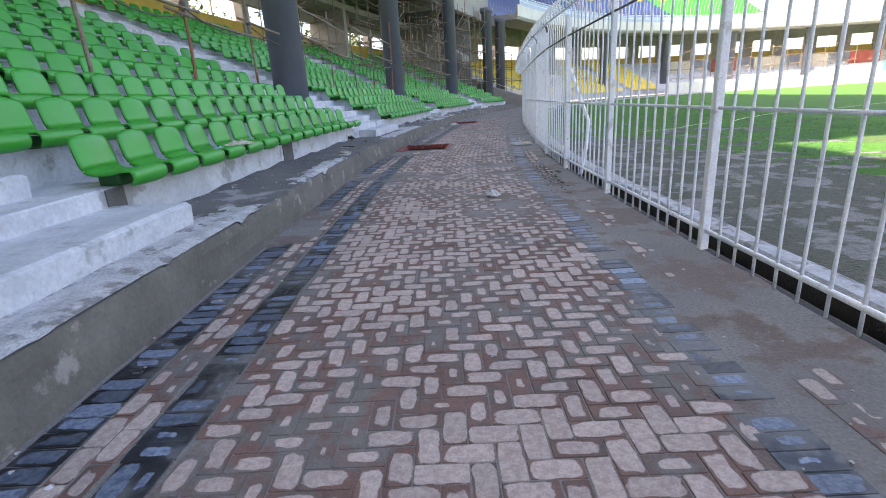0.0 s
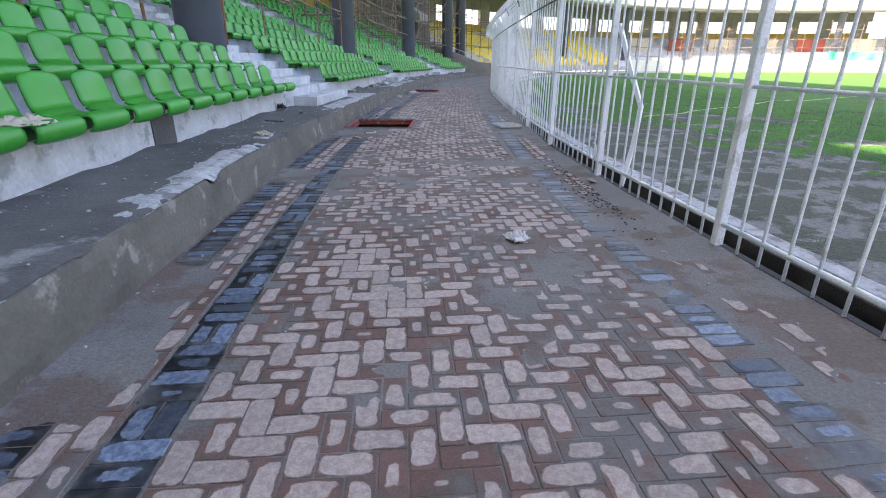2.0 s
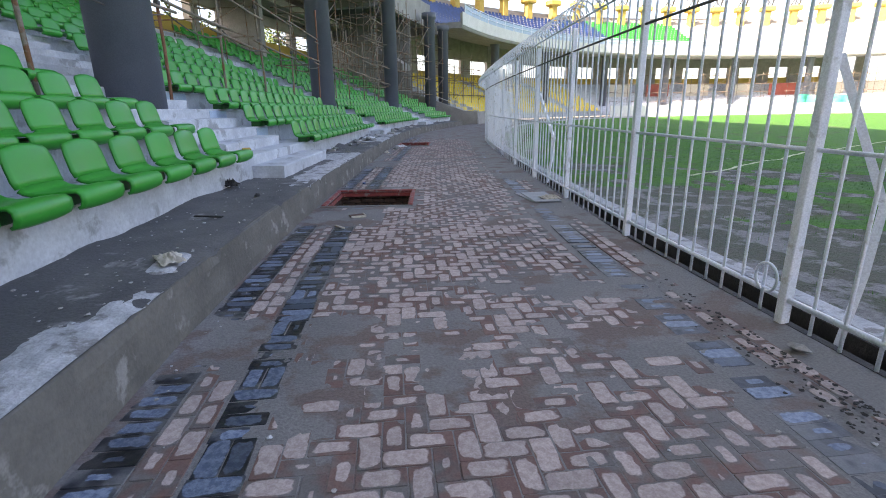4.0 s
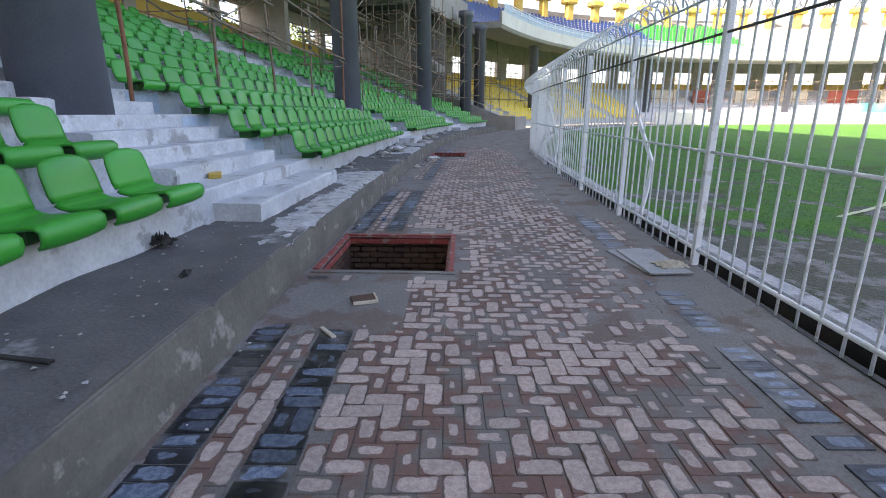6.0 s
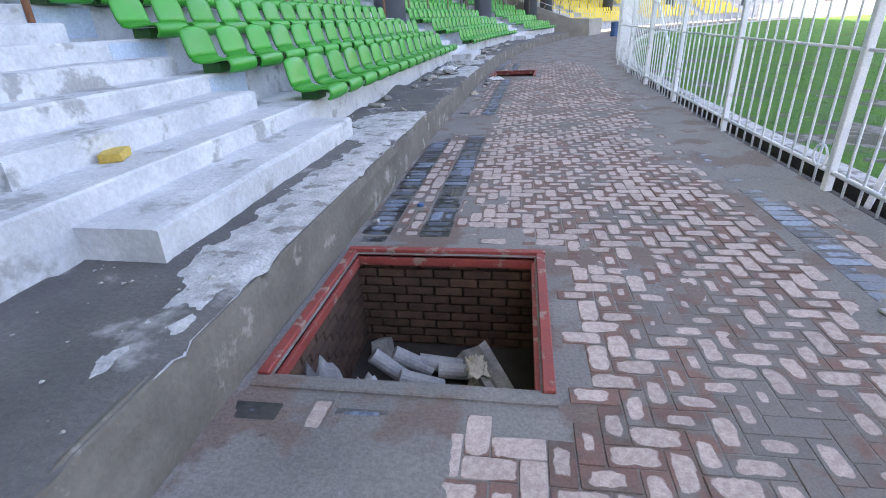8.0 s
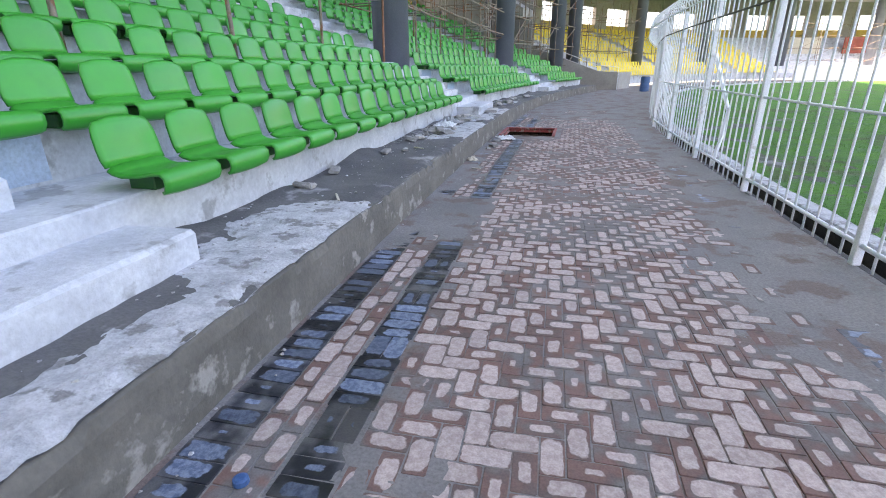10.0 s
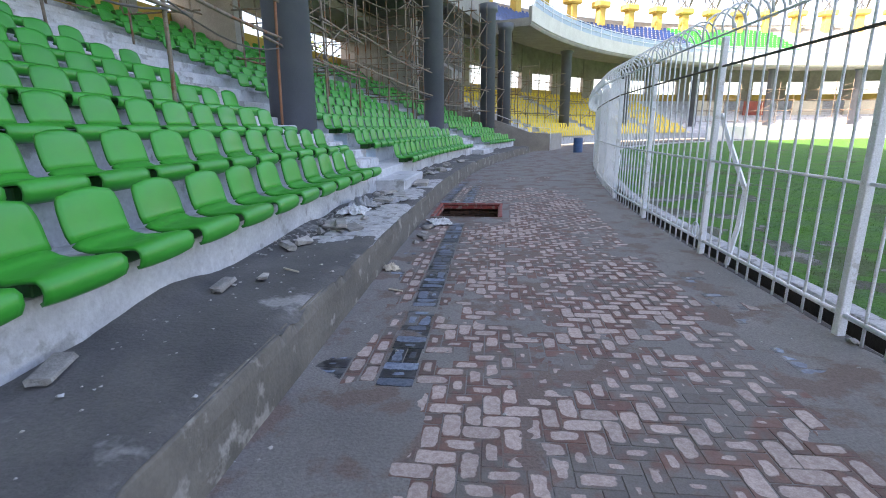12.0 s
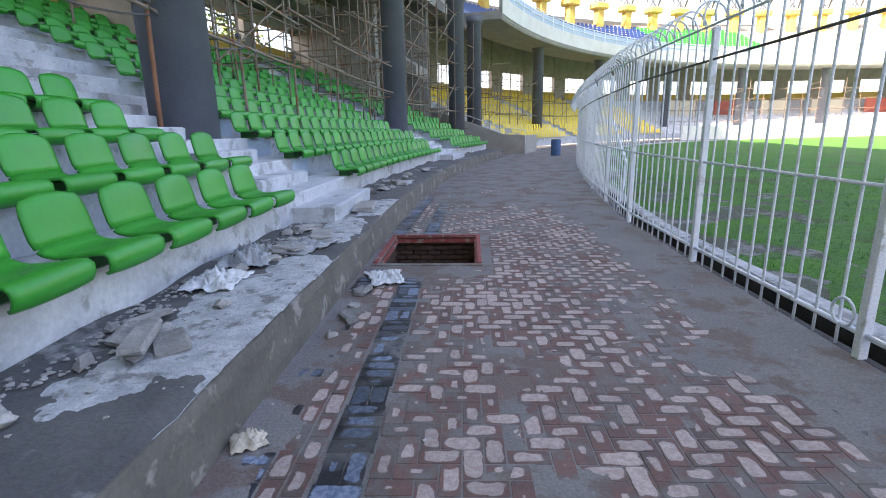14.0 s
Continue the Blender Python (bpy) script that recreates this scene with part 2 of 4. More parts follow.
def spot(s, d, z=0.0, turn=0.0, rx=0, ry=0):
    x, y, zz = at(s, d, z)
    return pose(x, y, zz, rx, ry, heading(s) + turn)


# ---- building helpers ----


def mesh_of(name, verts, faces, mat, smooth=False):
    me = bpy.data.meshes.new(name)
    me.from_pydata([tuple(map(float, v)) for v in verts], [], faces)
    me.materials.append(mat)
    if smooth:
        me.polygons.foreach_set("use_smooth", [True] * len(me.polygons))
    me.update()
    return me


def thing(name, m, label, category, group=""):
    ob = new(name)
    ob.empty_display_size = 0.1
    ob.matrix_world = m
    return tagged(ob, label, category, group)


def part(name, data, parent, m=None, label=""):
    ob = new(name, data)
    ob.parent = parent
    if m is not None:
        ob.matrix_basis = m
    if label:
        tagged(ob, label)
    return ob


def box_data(sx, sy, sz, bevel=0.0, z0=None, jitter=0.0, seed=0):
    """Box verts and faces, bevelled; z from z0 (0: stands on its base)."""
    bm = bmesh.new()
    bmesh.ops.create_cube(bm, size=1.0)
    for v in bm.verts:
        v.co = Vector((v.co.x * sx, v.co.y * sy, v.co.z * sz + (sz / 2 + z0 if z0 is not None else 0)))
    if bevel:
        bmesh.ops.bevel(bm, geom=bm.edges[:], offset=bevel, segments=1, affect="EDGES", clamp_overlap=True)
    if jitter:
        rnd = random.Random(seed)
        for v in bm.verts:
            v.co += Vector((rnd.uniform(-1, 1), rnd.uniform(-1, 1), rnd.uniform(-1, 1))) * jitter
    bm.verts.ensure_lookup_table()
    bm.verts.index_update()
    out = [v.co.copy() for v in bm.verts], [[v.index for v in f.verts] for f in bm.faces]
    bm.free()
    return out


def box(name, sx, sy, sz, mat, bevel=0.004, z0=None, jitter=0.0, seed=0):
    return mesh_of(name, *box_data(sx, sy, sz, bevel, z0, jitter, seed), mat)


def tube_data(path, r, sides=8, closed_ends=True):
    """A tube along a list of places; r may be a list."""
    path = [Vector(p) for p in path]
    verts, faces = [], []
    up = None
    for i, p in enumerate(path):
        t = (path[min(i + 1, len(path) - 1)] - path[max(i - 1, 0)]).normalized()
        if up is None:
            up = t.orthogonal().normalized()
        up = (up - t * up.dot(t)).normalized()
        side = t.cross(up)
        rad = r[i] if isinstance(r, (list, tuple)) else r
        for k in range(sides):
            a = 2 * math.pi * (k + 0.5) / sides
            verts.append(p + (up * math.cos(a) + side * math.sin(a)) * rad)
    for i in range(len(path) - 1):
        for k in range(sides):
            a, b = i * sides + k, i * sides + (k + 1) % sides
            faces.append((a, b, b + sides, a + sides))
    if closed_ends:
        faces.append(tuple(range(sides))[::-1])
        faces.append(tuple(range(len(verts) - sides, len(verts))))
    return verts, faces


def tube(name, path, r, mat, sides=8):
    return mesh_of(name, *tube_data(path, r, sides), mat, True)


def joined(name, base, mats, mat, smooth=False):
    """One mesh out of many copies of a base (verts, faces)."""
    v0 = np.array([tuple(v) for v in base[0]])
    v1 = np.c_[v0, np.ones(len(v0))]
    verts = np.concatenate([(v1 @ np.array(m).T)[:, :3] for m in mats])
    n = len(v0)
    faces = [tuple(i + k * n for i in f) for k in range(len(mats)) for f in base[1]]
    return mesh_of(name, verts, faces, mat, smooth)


def sweep(name, profile, s0, s1, mat, ds=0.5, kind="structure", label="", wobble=0.0, closed=False, category="", caps=True, base=None, chips=None):
    """A profile of (d, z) carried along the kerb line: one solid strip of the setting."""
    n = max(2, int((s1 - s0) / ds) + 1)
    ss = np.linspace(s0, s1, n)
    verts = []
    for s in ss:
        row = at(np.full(len(profile), s), [p[0] + (base(s) if base else 0.0) for p in profile], [p[1] for p in profile])
        if chips:
            c = chips(s)
            row = at(np.full(len(profile), s), [p[0] - (0.8 * c if p[1] > 0.37 else 0.012 * noise.noise(Vector((s * 2.7, p[1] * 9, 0)))) for p in profile], [p[1] - (0.9 * c if p[1] > 0.37 else 0.0) for p in profile])
        if wobble:
            for k, v in enumerate(row):
                q = noise.noise(Vector((s * 1.7, k * 3.1, 0)))
                v[2] += wobble * q
        verts.extend(row)
    m = len(profile)
    rng = range(m if closed else m - 1)
    faces = [(i * m + k, i * m + (k + 1) % m, (i + 1) * m + (k + 1) % m, (i + 1) * m + k) for i in range(n - 1) for k in rng]
    if closed and caps:
        faces += [tuple(range(m))[::-1], tuple(range((n - 1) * m, n * m))]
    ob = new(name, mesh_of(name, verts, faces, mat))
    return tagged(ob, label, category, "", kind)


# ---- the setting ----
HOLES = [(14.15, 15.42, 0.09, 1.43), (25.45, 26.85, 0.12, 1.36)]


def fence_d(s):
    return float(np.interp(s, [-60, 0, 5, 12, 17, 20, 24, 27.5, 31, 36, 60], [4.1, 4.1, 4.0, 3.92, 3.9, 3.85, 3.82, 3.82, 4.1, 4.3, 4.4]))


far = 1600
ground = new("ground", mesh_of("ground", [(-far, -far, -1.3), (far, -far, -1.3), (far, far, -1.3), (-far, far, -1.3)], [(0, 1, 2, 3)], M_EARTH))
tagged(ground, "bare brown earth all around the stadium", "ground", "", "structure")


def cover(s, d):
    """How high the smeared cement lies over the pavers."""
    v = Vector((s, d, 0))
    c = 0.008 * noise.noise(v * 0.55 + Vector((3, 7, 0))) + 0.0055 * noise.noise(v * 1.7) + 0.003 * noise.noise(v * 6.0) + 0.0012 * noise.noise(v * 21.0)
    c += 0.013 * min(1, max(0, (d - (3.15 if s < 9 else 3.4 if s < 14 else 2.95 if s < 17 else 2.75) + 0.7 * noise.noise(Vector((s * 0.45, 1, 0)))) / 0.9)) + 0.006 * max(0, (0.12 - d) / 0.12)
    for a, e, dd in ((12.85, 14.1, 0.9), (18.3, 20.4, 0.75), (20.4, 24.6, 0.2), (6.2, 7.9, 0.3), (9.9, 10.6, 0.4), (24.9, 25.4, 1.5), (15.45, 15.75, 0.5)):
        if d < dd + 0.25 and a < s < e:
            c += 0.012 * min(1, (s - a) / 0.3, (e - s) / 0.3) * min(1, (dd + 0.25 - d) / 0.25)
    c += 0.0022 * min(1, max(0, (s - 6.5) / 2)) * (1 if s < 14 else 0.6)
    if 11.2 < s < 12.95:
        c -= 0.01 * min(1, (s - 11.2) / 0.4, (12.95 - s) / 0.3) * min(1, max(0, (d - 0.3) / 0.15))
    if 15.7 < s < 19 and d < 2.6:
        c -= 0.0035
    if s > 26.5:
        c += min(0.014, (s - 26.5) * 0.002)
    return -0.0009 + 0.55 * c - (0.0011 if d < 0.8 else 0.0)


def track():
    s_edges = np.r_[np.arange(-60, 1.0, 0.5), np.arange(1.0, 29.0, 0.03), np.arange(29.0, 52, 0.12), np.arange(52, 120, 1.0)]
    u = np.r_[np.linspace(0.0, 1.0, 118)]
    ns, nu = len(s_edges), len(u)
    verts, keep = np.zeros((ns, nu, 3)), []
    for i, s in enumerate(s_edges):
        fd = fence_d(s) + 0.06
        ds = u * fd
        z = [cover(s, d) for d in ds] if -2 < s < 52 else [0.004] * nu
        verts[i] = at(np.full(nu, s), ds, z)
    faces = []
    for i in range(ns - 1):
        sm = (s_edges[i] + s_edges[i + 1]) / 2
        inside = [h for h in HOLES if h[0] + 0.05 < sm < h[1] - 0.05]
        for k in range(nu - 1):
            if inside:
                d = (u[k] + u[k + 1]) / 2 * fence_d(sm)
                if any(h[2] + 0.05 < d < h[3] - 0.05 for h in inside):
                    continue
            a = i * nu + k
            faces.append((a, a + 1, a + nu + 1, a + nu))
    ob = new("pavement", mesh_of("pavement", verts.reshape(-1, 3), faces, M_CEMENT, True))
    return tagged(ob, "grey cement smeared over the paved perimeter walk", "pavement", "", "structure")


pavement = track()

# kerb and ledge in front of the seats


def chip_depth(s):
    """How far the kerb's worn edge is broken away at s."""
    return 0.075 * max(0.0, noise.noise(Vector((s * 1.9, 11.0, 0))) + 0.6 * noise.noise(Vector((s * 6.3, 3.0, 0))) + 0.3 * noise.noise(Vector((s * 17.0, 5.0, 0))) - 0.12)


kerb = sweep("kerb", [(0.0, -0.1), (0.014, 0.1), (0.01, 0.2), (0.008, 0.3), (0.0, 0.375), (-0.025, 0.389), (-0.3, 0.36), (-0.3, -0.1)], -60, 47, M_PLASTER, 0.05, label="low grey plastered kerb wall along the walk", wobble=0.012, closed=True, chips=chip_depth)
sweep("ledge_base", [(-0.1, 0.37), (-1.12, 0.38), (-1.12, 0.1), (-0.1, 0.1)], -60, 47, M_LEDGE, 0.5, label="concrete bed of the ledge", closed=True)


def ledge_height(s, d):
    v = Vector((s, d, 2.0))
    heap = max(0.0, noise.noise(Vector((s * 0.9, 4.0, 0))) + 0.12) * 0.17
    near_wall = math.exp(-((d + 1.1) / (0.2 + 0.1 * noise.noise(Vector((s * 1.7, 8, 0))))) ** 2)
    if 14.3 < s < 17.2 or s < 5.4:
        heap *= 0.2
    return 0.404 + (0.012 * noise.noise(v * 1.8) + 0.008 * noise.noise(v * 6) + 0.004 * noise.noise(v * 17)) * min(1, -d * 8) + heap * near_wall - 0.02 * max(0.0, 1 + d / 0.1) - 1.1 * chip_depth(s) * max(0.0, 1 + d / 0.12)


ls_ = np.arange(-3, 47, 0.05)
ld_ = np.r_[np.linspace(-1.12, -0.01, 22)]
lv_ = np.concatenate([at(np.full(len(ld_), s), ld_, [ledge_height(s, d) for d in ld_]) for s in ls_])
nl_ = len(ld_)
ledge = new("ledge", mesh_of("ledge", lv_, [(i * nl_ + k, i * nl_ + k + 1, (i + 1) * nl_ + k + 1, (i + 1) * nl_ + k)[::-1] for i in range(len(ls_) - 1) for k in range(nl_ - 1)], M_LEDGE, True))
tagged(ledge, "dark mortar-covered ledge behind the kerb", "ledge", "", "structure")

ROWS_N, PITCH, RISE, FIRST_D, FIRST_Z = 13, 0.82, 0.36, -1.05, 0.76


def tier(name, s0, s1, label):
    prof = [(FIRST_D, 0.1)]
    for r in range(ROWS_N):
        d, z = FIRST_D - r * PITCH, FIRST_Z + r * RISE
        prof += [(d, z - 0.015), (d - 0.015, z), (d - PITCH, z)]
    prof += [(FIRST_D - ROWS_N * PITCH - 0.1, FIRST_Z + (ROWS_N - 1) * RISE), (FIRST_D - ROWS_N * PITCH - 0.1, 0.1)]
    return sweep(name, prof, s0, s1, M_WHITE, 0.4, label=label, closed=True, wobble=0.008)


tier("terrace_1", -60, 47, "white-washed stepped concrete terrace")
tier("terrace_2", 53, 140, "white-washed stepped concrete terrace at the far bend")
TOP_D, TOP_Z = FIRST_D - ROWS_N * PITCH, FIRST_Z + (ROWS_N - 1) * RISE

# back of the stand: ochre wall with openings, piers, upper deck
sweep("wall_back", [(TOP_D - 0.1, 0), (TOP_D - 0.1, TOP_Z + 1.0), (TOP_D - 0.35, TOP_Z + 1.0), (TOP_D - 0.35, 0)], -60, 130, M_OCHRE, 1.0, label="ochre painted wall behind the top row", closed=True)
sweep("wall_lintel_1", [(TOP_D - 0.1, TOP_Z + 2.5), (TOP_D - 0.1, 12.6), (TOP_D - 0.35, 12.6), (TOP_D - 0.35, TOP_Z + 2.5)], -60, 52, M_BEAM, 1.0, label="raw concrete wall above the window band", closed=True)
sweep("wall_lintel_2", [(TOP_D - 0.1, TOP_Z + 2.8), (TOP_D - 0.1, 12.6), (TOP_D - 0.35, 12.6), (TOP_D - 0.35, TOP_Z + 2.8)], 52, 130, M_BEAM, 1.0, label="raw concrete wall above the far windows", closed=True)
DECK_Z = 8.9
sweep("upper_deck_1", [(-4.4, 9.3), (-4.4, 10.8), (-4.9, 10.8), (-5.0, 10.0), (-20, 17.0), (-20, 16.4), (-5.2, 9.4)], -90, 51.5, M_BEAM, 1.0, label="raw concrete upper deck high over the seats", closed=True)
sweep("upper_deck_2", [(-1.4, DECK_Z), (-1.4, DECK_Z + 1.15), (-1.6, DECK_Z + 1.15), (-1.6, DECK_Z + 0.4), (-4.0, DECK_Z + 0.4), (-20, 17.5), (-20, 16.9), (-5.0, DECK_Z - 0.1), (-1.5, DECK_Z - 0.15)], 52, 190, M_BEAM, 1.0, label="raw concrete upper deck carried on round columns", closed=True)
sweep("fascia", [(-1.34, DECK_Z + 0.15), (-1.34, DECK_Z + 1.25), (-1.395, DECK_Z + 1.25), (-1.395, DECK_Z + 0.15)], 52, 190, M_CREAM, 1.0, label="white fascia of the upper deck", closed=True)
# out-of-view canopy, its height set to shade the walk and near pitch
sweep("roof_1", [(1.0, 34.0), (1.0, 34.6), (-11.5, 33.1), (-11.5, 32.5)], -95, 62, M_CREAM, 2.0, label="unseen white canopy roof set to shade the stand and pitch", closed=True)
sweep("roof_3", [(-17.3, 31.8), (-17.3, 32.4), (-24, 31.6), (-24, 31.0)], -95, 62, M_CREAM, 2.0, label="unseen white back part of the shading canopy roof", closed=True)
for k, (ra, rz) in enumerate(((-95, -10.0), (-4.0, 62))):   # one bay left open to let a sun patch onto the pitch
    sweep("roof_%d" % (k + 4), [(-11.51, 32.5), (-11.51, 33.1), (-17.29, 32.4), (-17.29, 31.8)], ra, rz, M_CREAM, 2.0, label="unseen white middle part of the shading canopy roof", closed=True)
sweep("roof_2", [(-16.0, 23.0), (-16.0, 23.3), (-25, 24.3), (-25, 24.0)], 57, 190, M_CREAM, 2.0, label="white canopy roof over the far stands", closed=True)
# added out of view: stops sun passing between upper deck and canopy
sweep("wall_upper", [(-20.1, 16.4), (-20.1, 31.5), (-20.5, 31.5), (-20.5, 16.4)], -95, 62, M_CREAM, 2.0, label="unseen tall wall added above the upper deck to block sun", closed=True)
sweep("wall_outer", [(-20.2, 0), (-20.2, 3), (-20.6, 3), (-20.6, 0)], -90, 190, M_CREAM, 2.0, label="pale outer wall of the stadium", closed=True)

# drain channel behind the fence, muddy verge and pitch
sweep("drain", [(0.05, 0.012), (0.05, -0.5), (0.38, -0.5), (0.38, -0.045), (0.40, -0.04), (0.40, -0.6), (0.0, -0.6), (0.0, 0.008)], -60, 130, M_DARK, 0.5, label="dark open drain channel beside the fence", base=fence_d, closed=True)


sweep("drain_edge", [(0.405, -0.02), (0.43, 0.0), (0.6, 0.0), (0.63, -0.12), (0.405, -0.3)], -60, 130, M_MORTAR, 0.3, label="pale concrete edge of the drain", base=fence_d, closed=True, wobble=0.02)


def turf(name, s0, s1, ds, d_edges, height, mat, label):
    ss = np.arange(s0, s1, ds)
    verts = np.concatenate([at(np.full(len(d_edges), s), d_edges + fence_d(s), [height(s, d) for d in d_edges]) for s in ss])
    n = len(d_edges)
    faces = [(i * n + k, i * n + k + 1, (i + 1) * n + k + 1, (i + 1) * n + k) for i in range(len(ss) - 1) for k in range(n - 1)]
    return tagged(new(name, mesh_of(name, verts, faces, mat, True)), label, "ground", "", "structure")


def grass_height(s, d):
    v = Vector((s, d, 4.0))
    return -0.10 + 0.055 * noise.noise(v * 0.5) + 0.05 * noise.noise(v * 1.6) + 0.02 * noise.noise(v * 5) + min(0.06, 0.008 * max(0, d - 2.5)) + 0.022 * min(1, max(0, (s - 17) / 4)) * min(1, d) - 0.07 * min(1, max(0, (5.0 - d) / 3)) * min(1, max(0, (17 - s) / 5))


D_FINE = np.r_[np.arange(0.45, 9.0, 0.1), np.arange(9.0, 16, 0.5), np.arange(16, 62, 4)]
turf("pitch", -60, 150, 0.4, np.r_[np.arange(0.45, 9.0, 0.3), np.arange(9.0, 62, 2)], lambda s, d: -0.07 if d > 8 else -0.13, M_GRASS, "mown green turf of the football pitch")
turf("verge_grass", -3, 48, 0.12, np.arange(0.6, 11.0, 0.11), grass_height, M_GRASS, "tufty grass growing through mud beside the pitch")
turf("mud", -3, 48, 0.5, np.arange(0.43, 12.0, 0.4), lambda s, d: -0.095 if d < 9 else -0.095 - 0.03 * (d - 9), M_MUD, "wet grey mud at the edge of the pitch")
# thin pale yellow-green strip running diagonally over the turf
lt_ = np.linspace(0, 1, 160)
lsd_ = [(17.0 + 16.0 * t, 7.4 + 23.6 * t) for t in lt_]
lz_ = [max(-0.09, grass_height(s, d - fence_d(s))) + 0.012 if d - fence_d(s) < 10.8 else -0.05 for s, d in lsd_]
lv_ = [v for (s, d), z in zip(lsd_, lz_) for v in (at(s - 0.03, d + 0.03, z), at(s + 0.03, d - 0.03, z))]
tagged(new("pitch_line", mesh_of("pitch_line", lv_, [(2 * k, 2 * k + 1, 2 * k + 3, 2 * k + 2) for k in range(159)], M_LINE)), "pale yellow-green line across the turf", "line", "", "structure")
centre = (82.0, 8.0)
n_round = 96
rim = [(centre[0] + 60 * math.cos(2 * math.pi * k / n_round), centre[1] + 62 * math.sin(2 * math.pi * k / n_round), -0.16) for k in range(n_round)]
tagged(new("infield", mesh_of("infield", rim, [tuple(range(n_round))], M_GRASS)), "far green turf of the pitch", "ground", "", "structure")

# ---- seats ----


def seat_profile(points, width, thick, edge):
    """A moulded shell: a side profile carried across the width, rounded at the free end."""
    n, w = len(points), [-1, -0.86, -0.5, 0, 0.5, 0.86, 1]
    verts, faces = [], []
    m = len(w)
    for layer in (0, 1):
        for i, (y, z) in enumerate(points):
            a, b = points[max(0, i - 1)], points[min(n - 1, i + 1)]
            t = Vector((b[0] - a[0], b[1] - a[1])).normalized()
            nor = Vector((-t.y, t.x))
            ww = width[i] / 2
            for k in w:
                dish = edge * (abs(k) ** 3)
                off = dish - layer * thick
                yy, zz = y + nor.x * off, z + nor.y * off
                if i == n - 1 and abs(k) > 0.8:
                    zz -= 0.02 * (abs(k) - 0.8) / 0.2
                verts.append((k * ww * 1.07, yy, zz))
    q = n * m
    for i in range(n - 1):
        for k in range(m - 1):
            a = i * m + k
            faces.append((a, a + 1, a + m + 1, a + m))
            faces.append((q + a, q + a + m, q + a + m + 1, q + a + 1))
    ring = [k for k in range(m)] + [i * m + m - 1 for i in range(1, n)] + [(n - 1) * m + k for k in range(m - 2, -1, -1)] + [i * m for i in range(n - 2, 0, -1)]
    for a, b in zip(ring, ring[1:] + ring[:1]):
        faces.append((a, a + q, b + q, b))
    return verts, faces


PAN = seat_profile([(0.188, -0.105), (0.218, -0.09), (0.236, -0.05), (0.232, -0.005), (0.205, 0.018), (0.14, 0.016), (0.03, -0.002), (-0.1, -0.008), (-0.165, 0.006), (-0.2, 0.045)], [0.45, 0.465, 0.475, 0.48, 0.48, 0.475, 0.465, 0.455, 0.45, 0.445], 0.02, 0.012)
BACK = seat_profile([(-0.198, 0.04), (-0.218, 0.09), (-0.232, 0.16), (-0.247, 0.23), (-0.262, 0.29), (-0.274, 0.318), (-0.287, 0.332)], [0.445, 0.455, 0.455, 0.445, 0.415, 0.37, 0.28], 0.02, 0.018)
FOOT = box_data(0.24, 0.2, 0.1, 0.008)
SEAT_UP = 0.115
green_meshes = [mesh_of(n_, *d_, m_, True) for n_, d_, m_ in (("seat", PAN, M_GREEN), ("backrest", BACK, M_GREEN))]
foot_mesh = mesh_of("bracket", *FOOT, M_GREENDARK)


def in_aisle(r, s):
    """Whether a seat of row r at s would stand in a stair aisle."""
    up = max(0, r - 2) * 0.12
    if r == 0:
        gaps = ((-12, -9), (1.0, 5.6), (14.05, 17.45), (25.55, 28.25), (37.3, 40.2))
    else:
        gaps = ((-12, -9.5), (1.0, 3.2), (14.15, 16.85), (26.0 - up, 28.15 + up), (37.6, 39.9))
    return any(p < s < q for p, q in gaps)


def seat_spots(s0, s1, rows, step=0.55, free=in_aisle):
    """Where the seats stand: rows of the terrace, leaving the aisles free."""
    for r in rows:
        s = s0 + 0.13 * (r % 3)
        while s < s1:
            if not free(r, s):
                yield r, s, (s, FIRST_D - r * PITCH + 0.02, FIRST_Z + r * RISE + SEAT_UP)
            s += step


near, rest = [], []
for r, s, p in seat_spots(-13.77, 46.3, range(ROWS_N)):
    (near if r < 4 and 4.0 < s < 37 and not (r == 3 and s > 30) else rest).append(p)
first = thing("stadium_seat", spot(*near[0]), "bright green moulded plastic stadium seat on the terrace", "seat", "green seats of the terrace")
for name_, me_ in zip(("seat", "backrest"), green_meshes):
    part(name_, me_, first)
part("bracket", foot_mesh, first, pose(0, -0.08, -0.066), "dark green fixing block")
for i, p in enumerate(near[1:]):
    rr = random.Random(i)
    copy_thing(first, spot(*p, turn=rr.uniform(-1.5, 1.5)))
both = (PAN[0] + BACK[0], PAN[1] + [tuple(i + len(PAN[0]) for i in f) for f in BACK[1]])
tagged(new("far_green_seats", joined("far_green_seats", both, [spot(*p) for p in rest], M_GREEN, True)), "rows of bright green moulded seats higher up", "seats", "", "stuff")
far_y = [p for r, s, p in seat_spots(54, 84, range(ROWS_N), 0.5, lambda r, s: s % 11 < 1.4)]
simple = ([(-0.21, 0.22, -0.06), (0.21, 0.22, -0.06), (0.21, 0.22, 0.02), (-0.21, 0.22, 0.02), (0.21, -0.19, 0.02), (-0.21, -0.19, 0.02), (0.2, -0.27, 0.4), (-0.2, -0.27, 0.4)], [(0, 1, 2, 3), (3, 2, 4, 5), (5, 4, 6, 7)])
tagged(new("far_yellow_seats", joined("far_yellow_seats", simple, [spot(*p) for p in far_y], M_YELLOW)), "block of yellow seats at the far bend", "seats", "", "stuff")
ups, ups_green = [], []
for r in range(14):
    s = 53.0
    while s < 106:
        (ups if s < 92 else ups_green).append(spot(s, -4.4 - r * 0.9, DECK_Z + 0.62 + r * 0.46) @ Matrix.Diagonal((1.25, 1.3, 1.3, 1)))
        s += 0.55
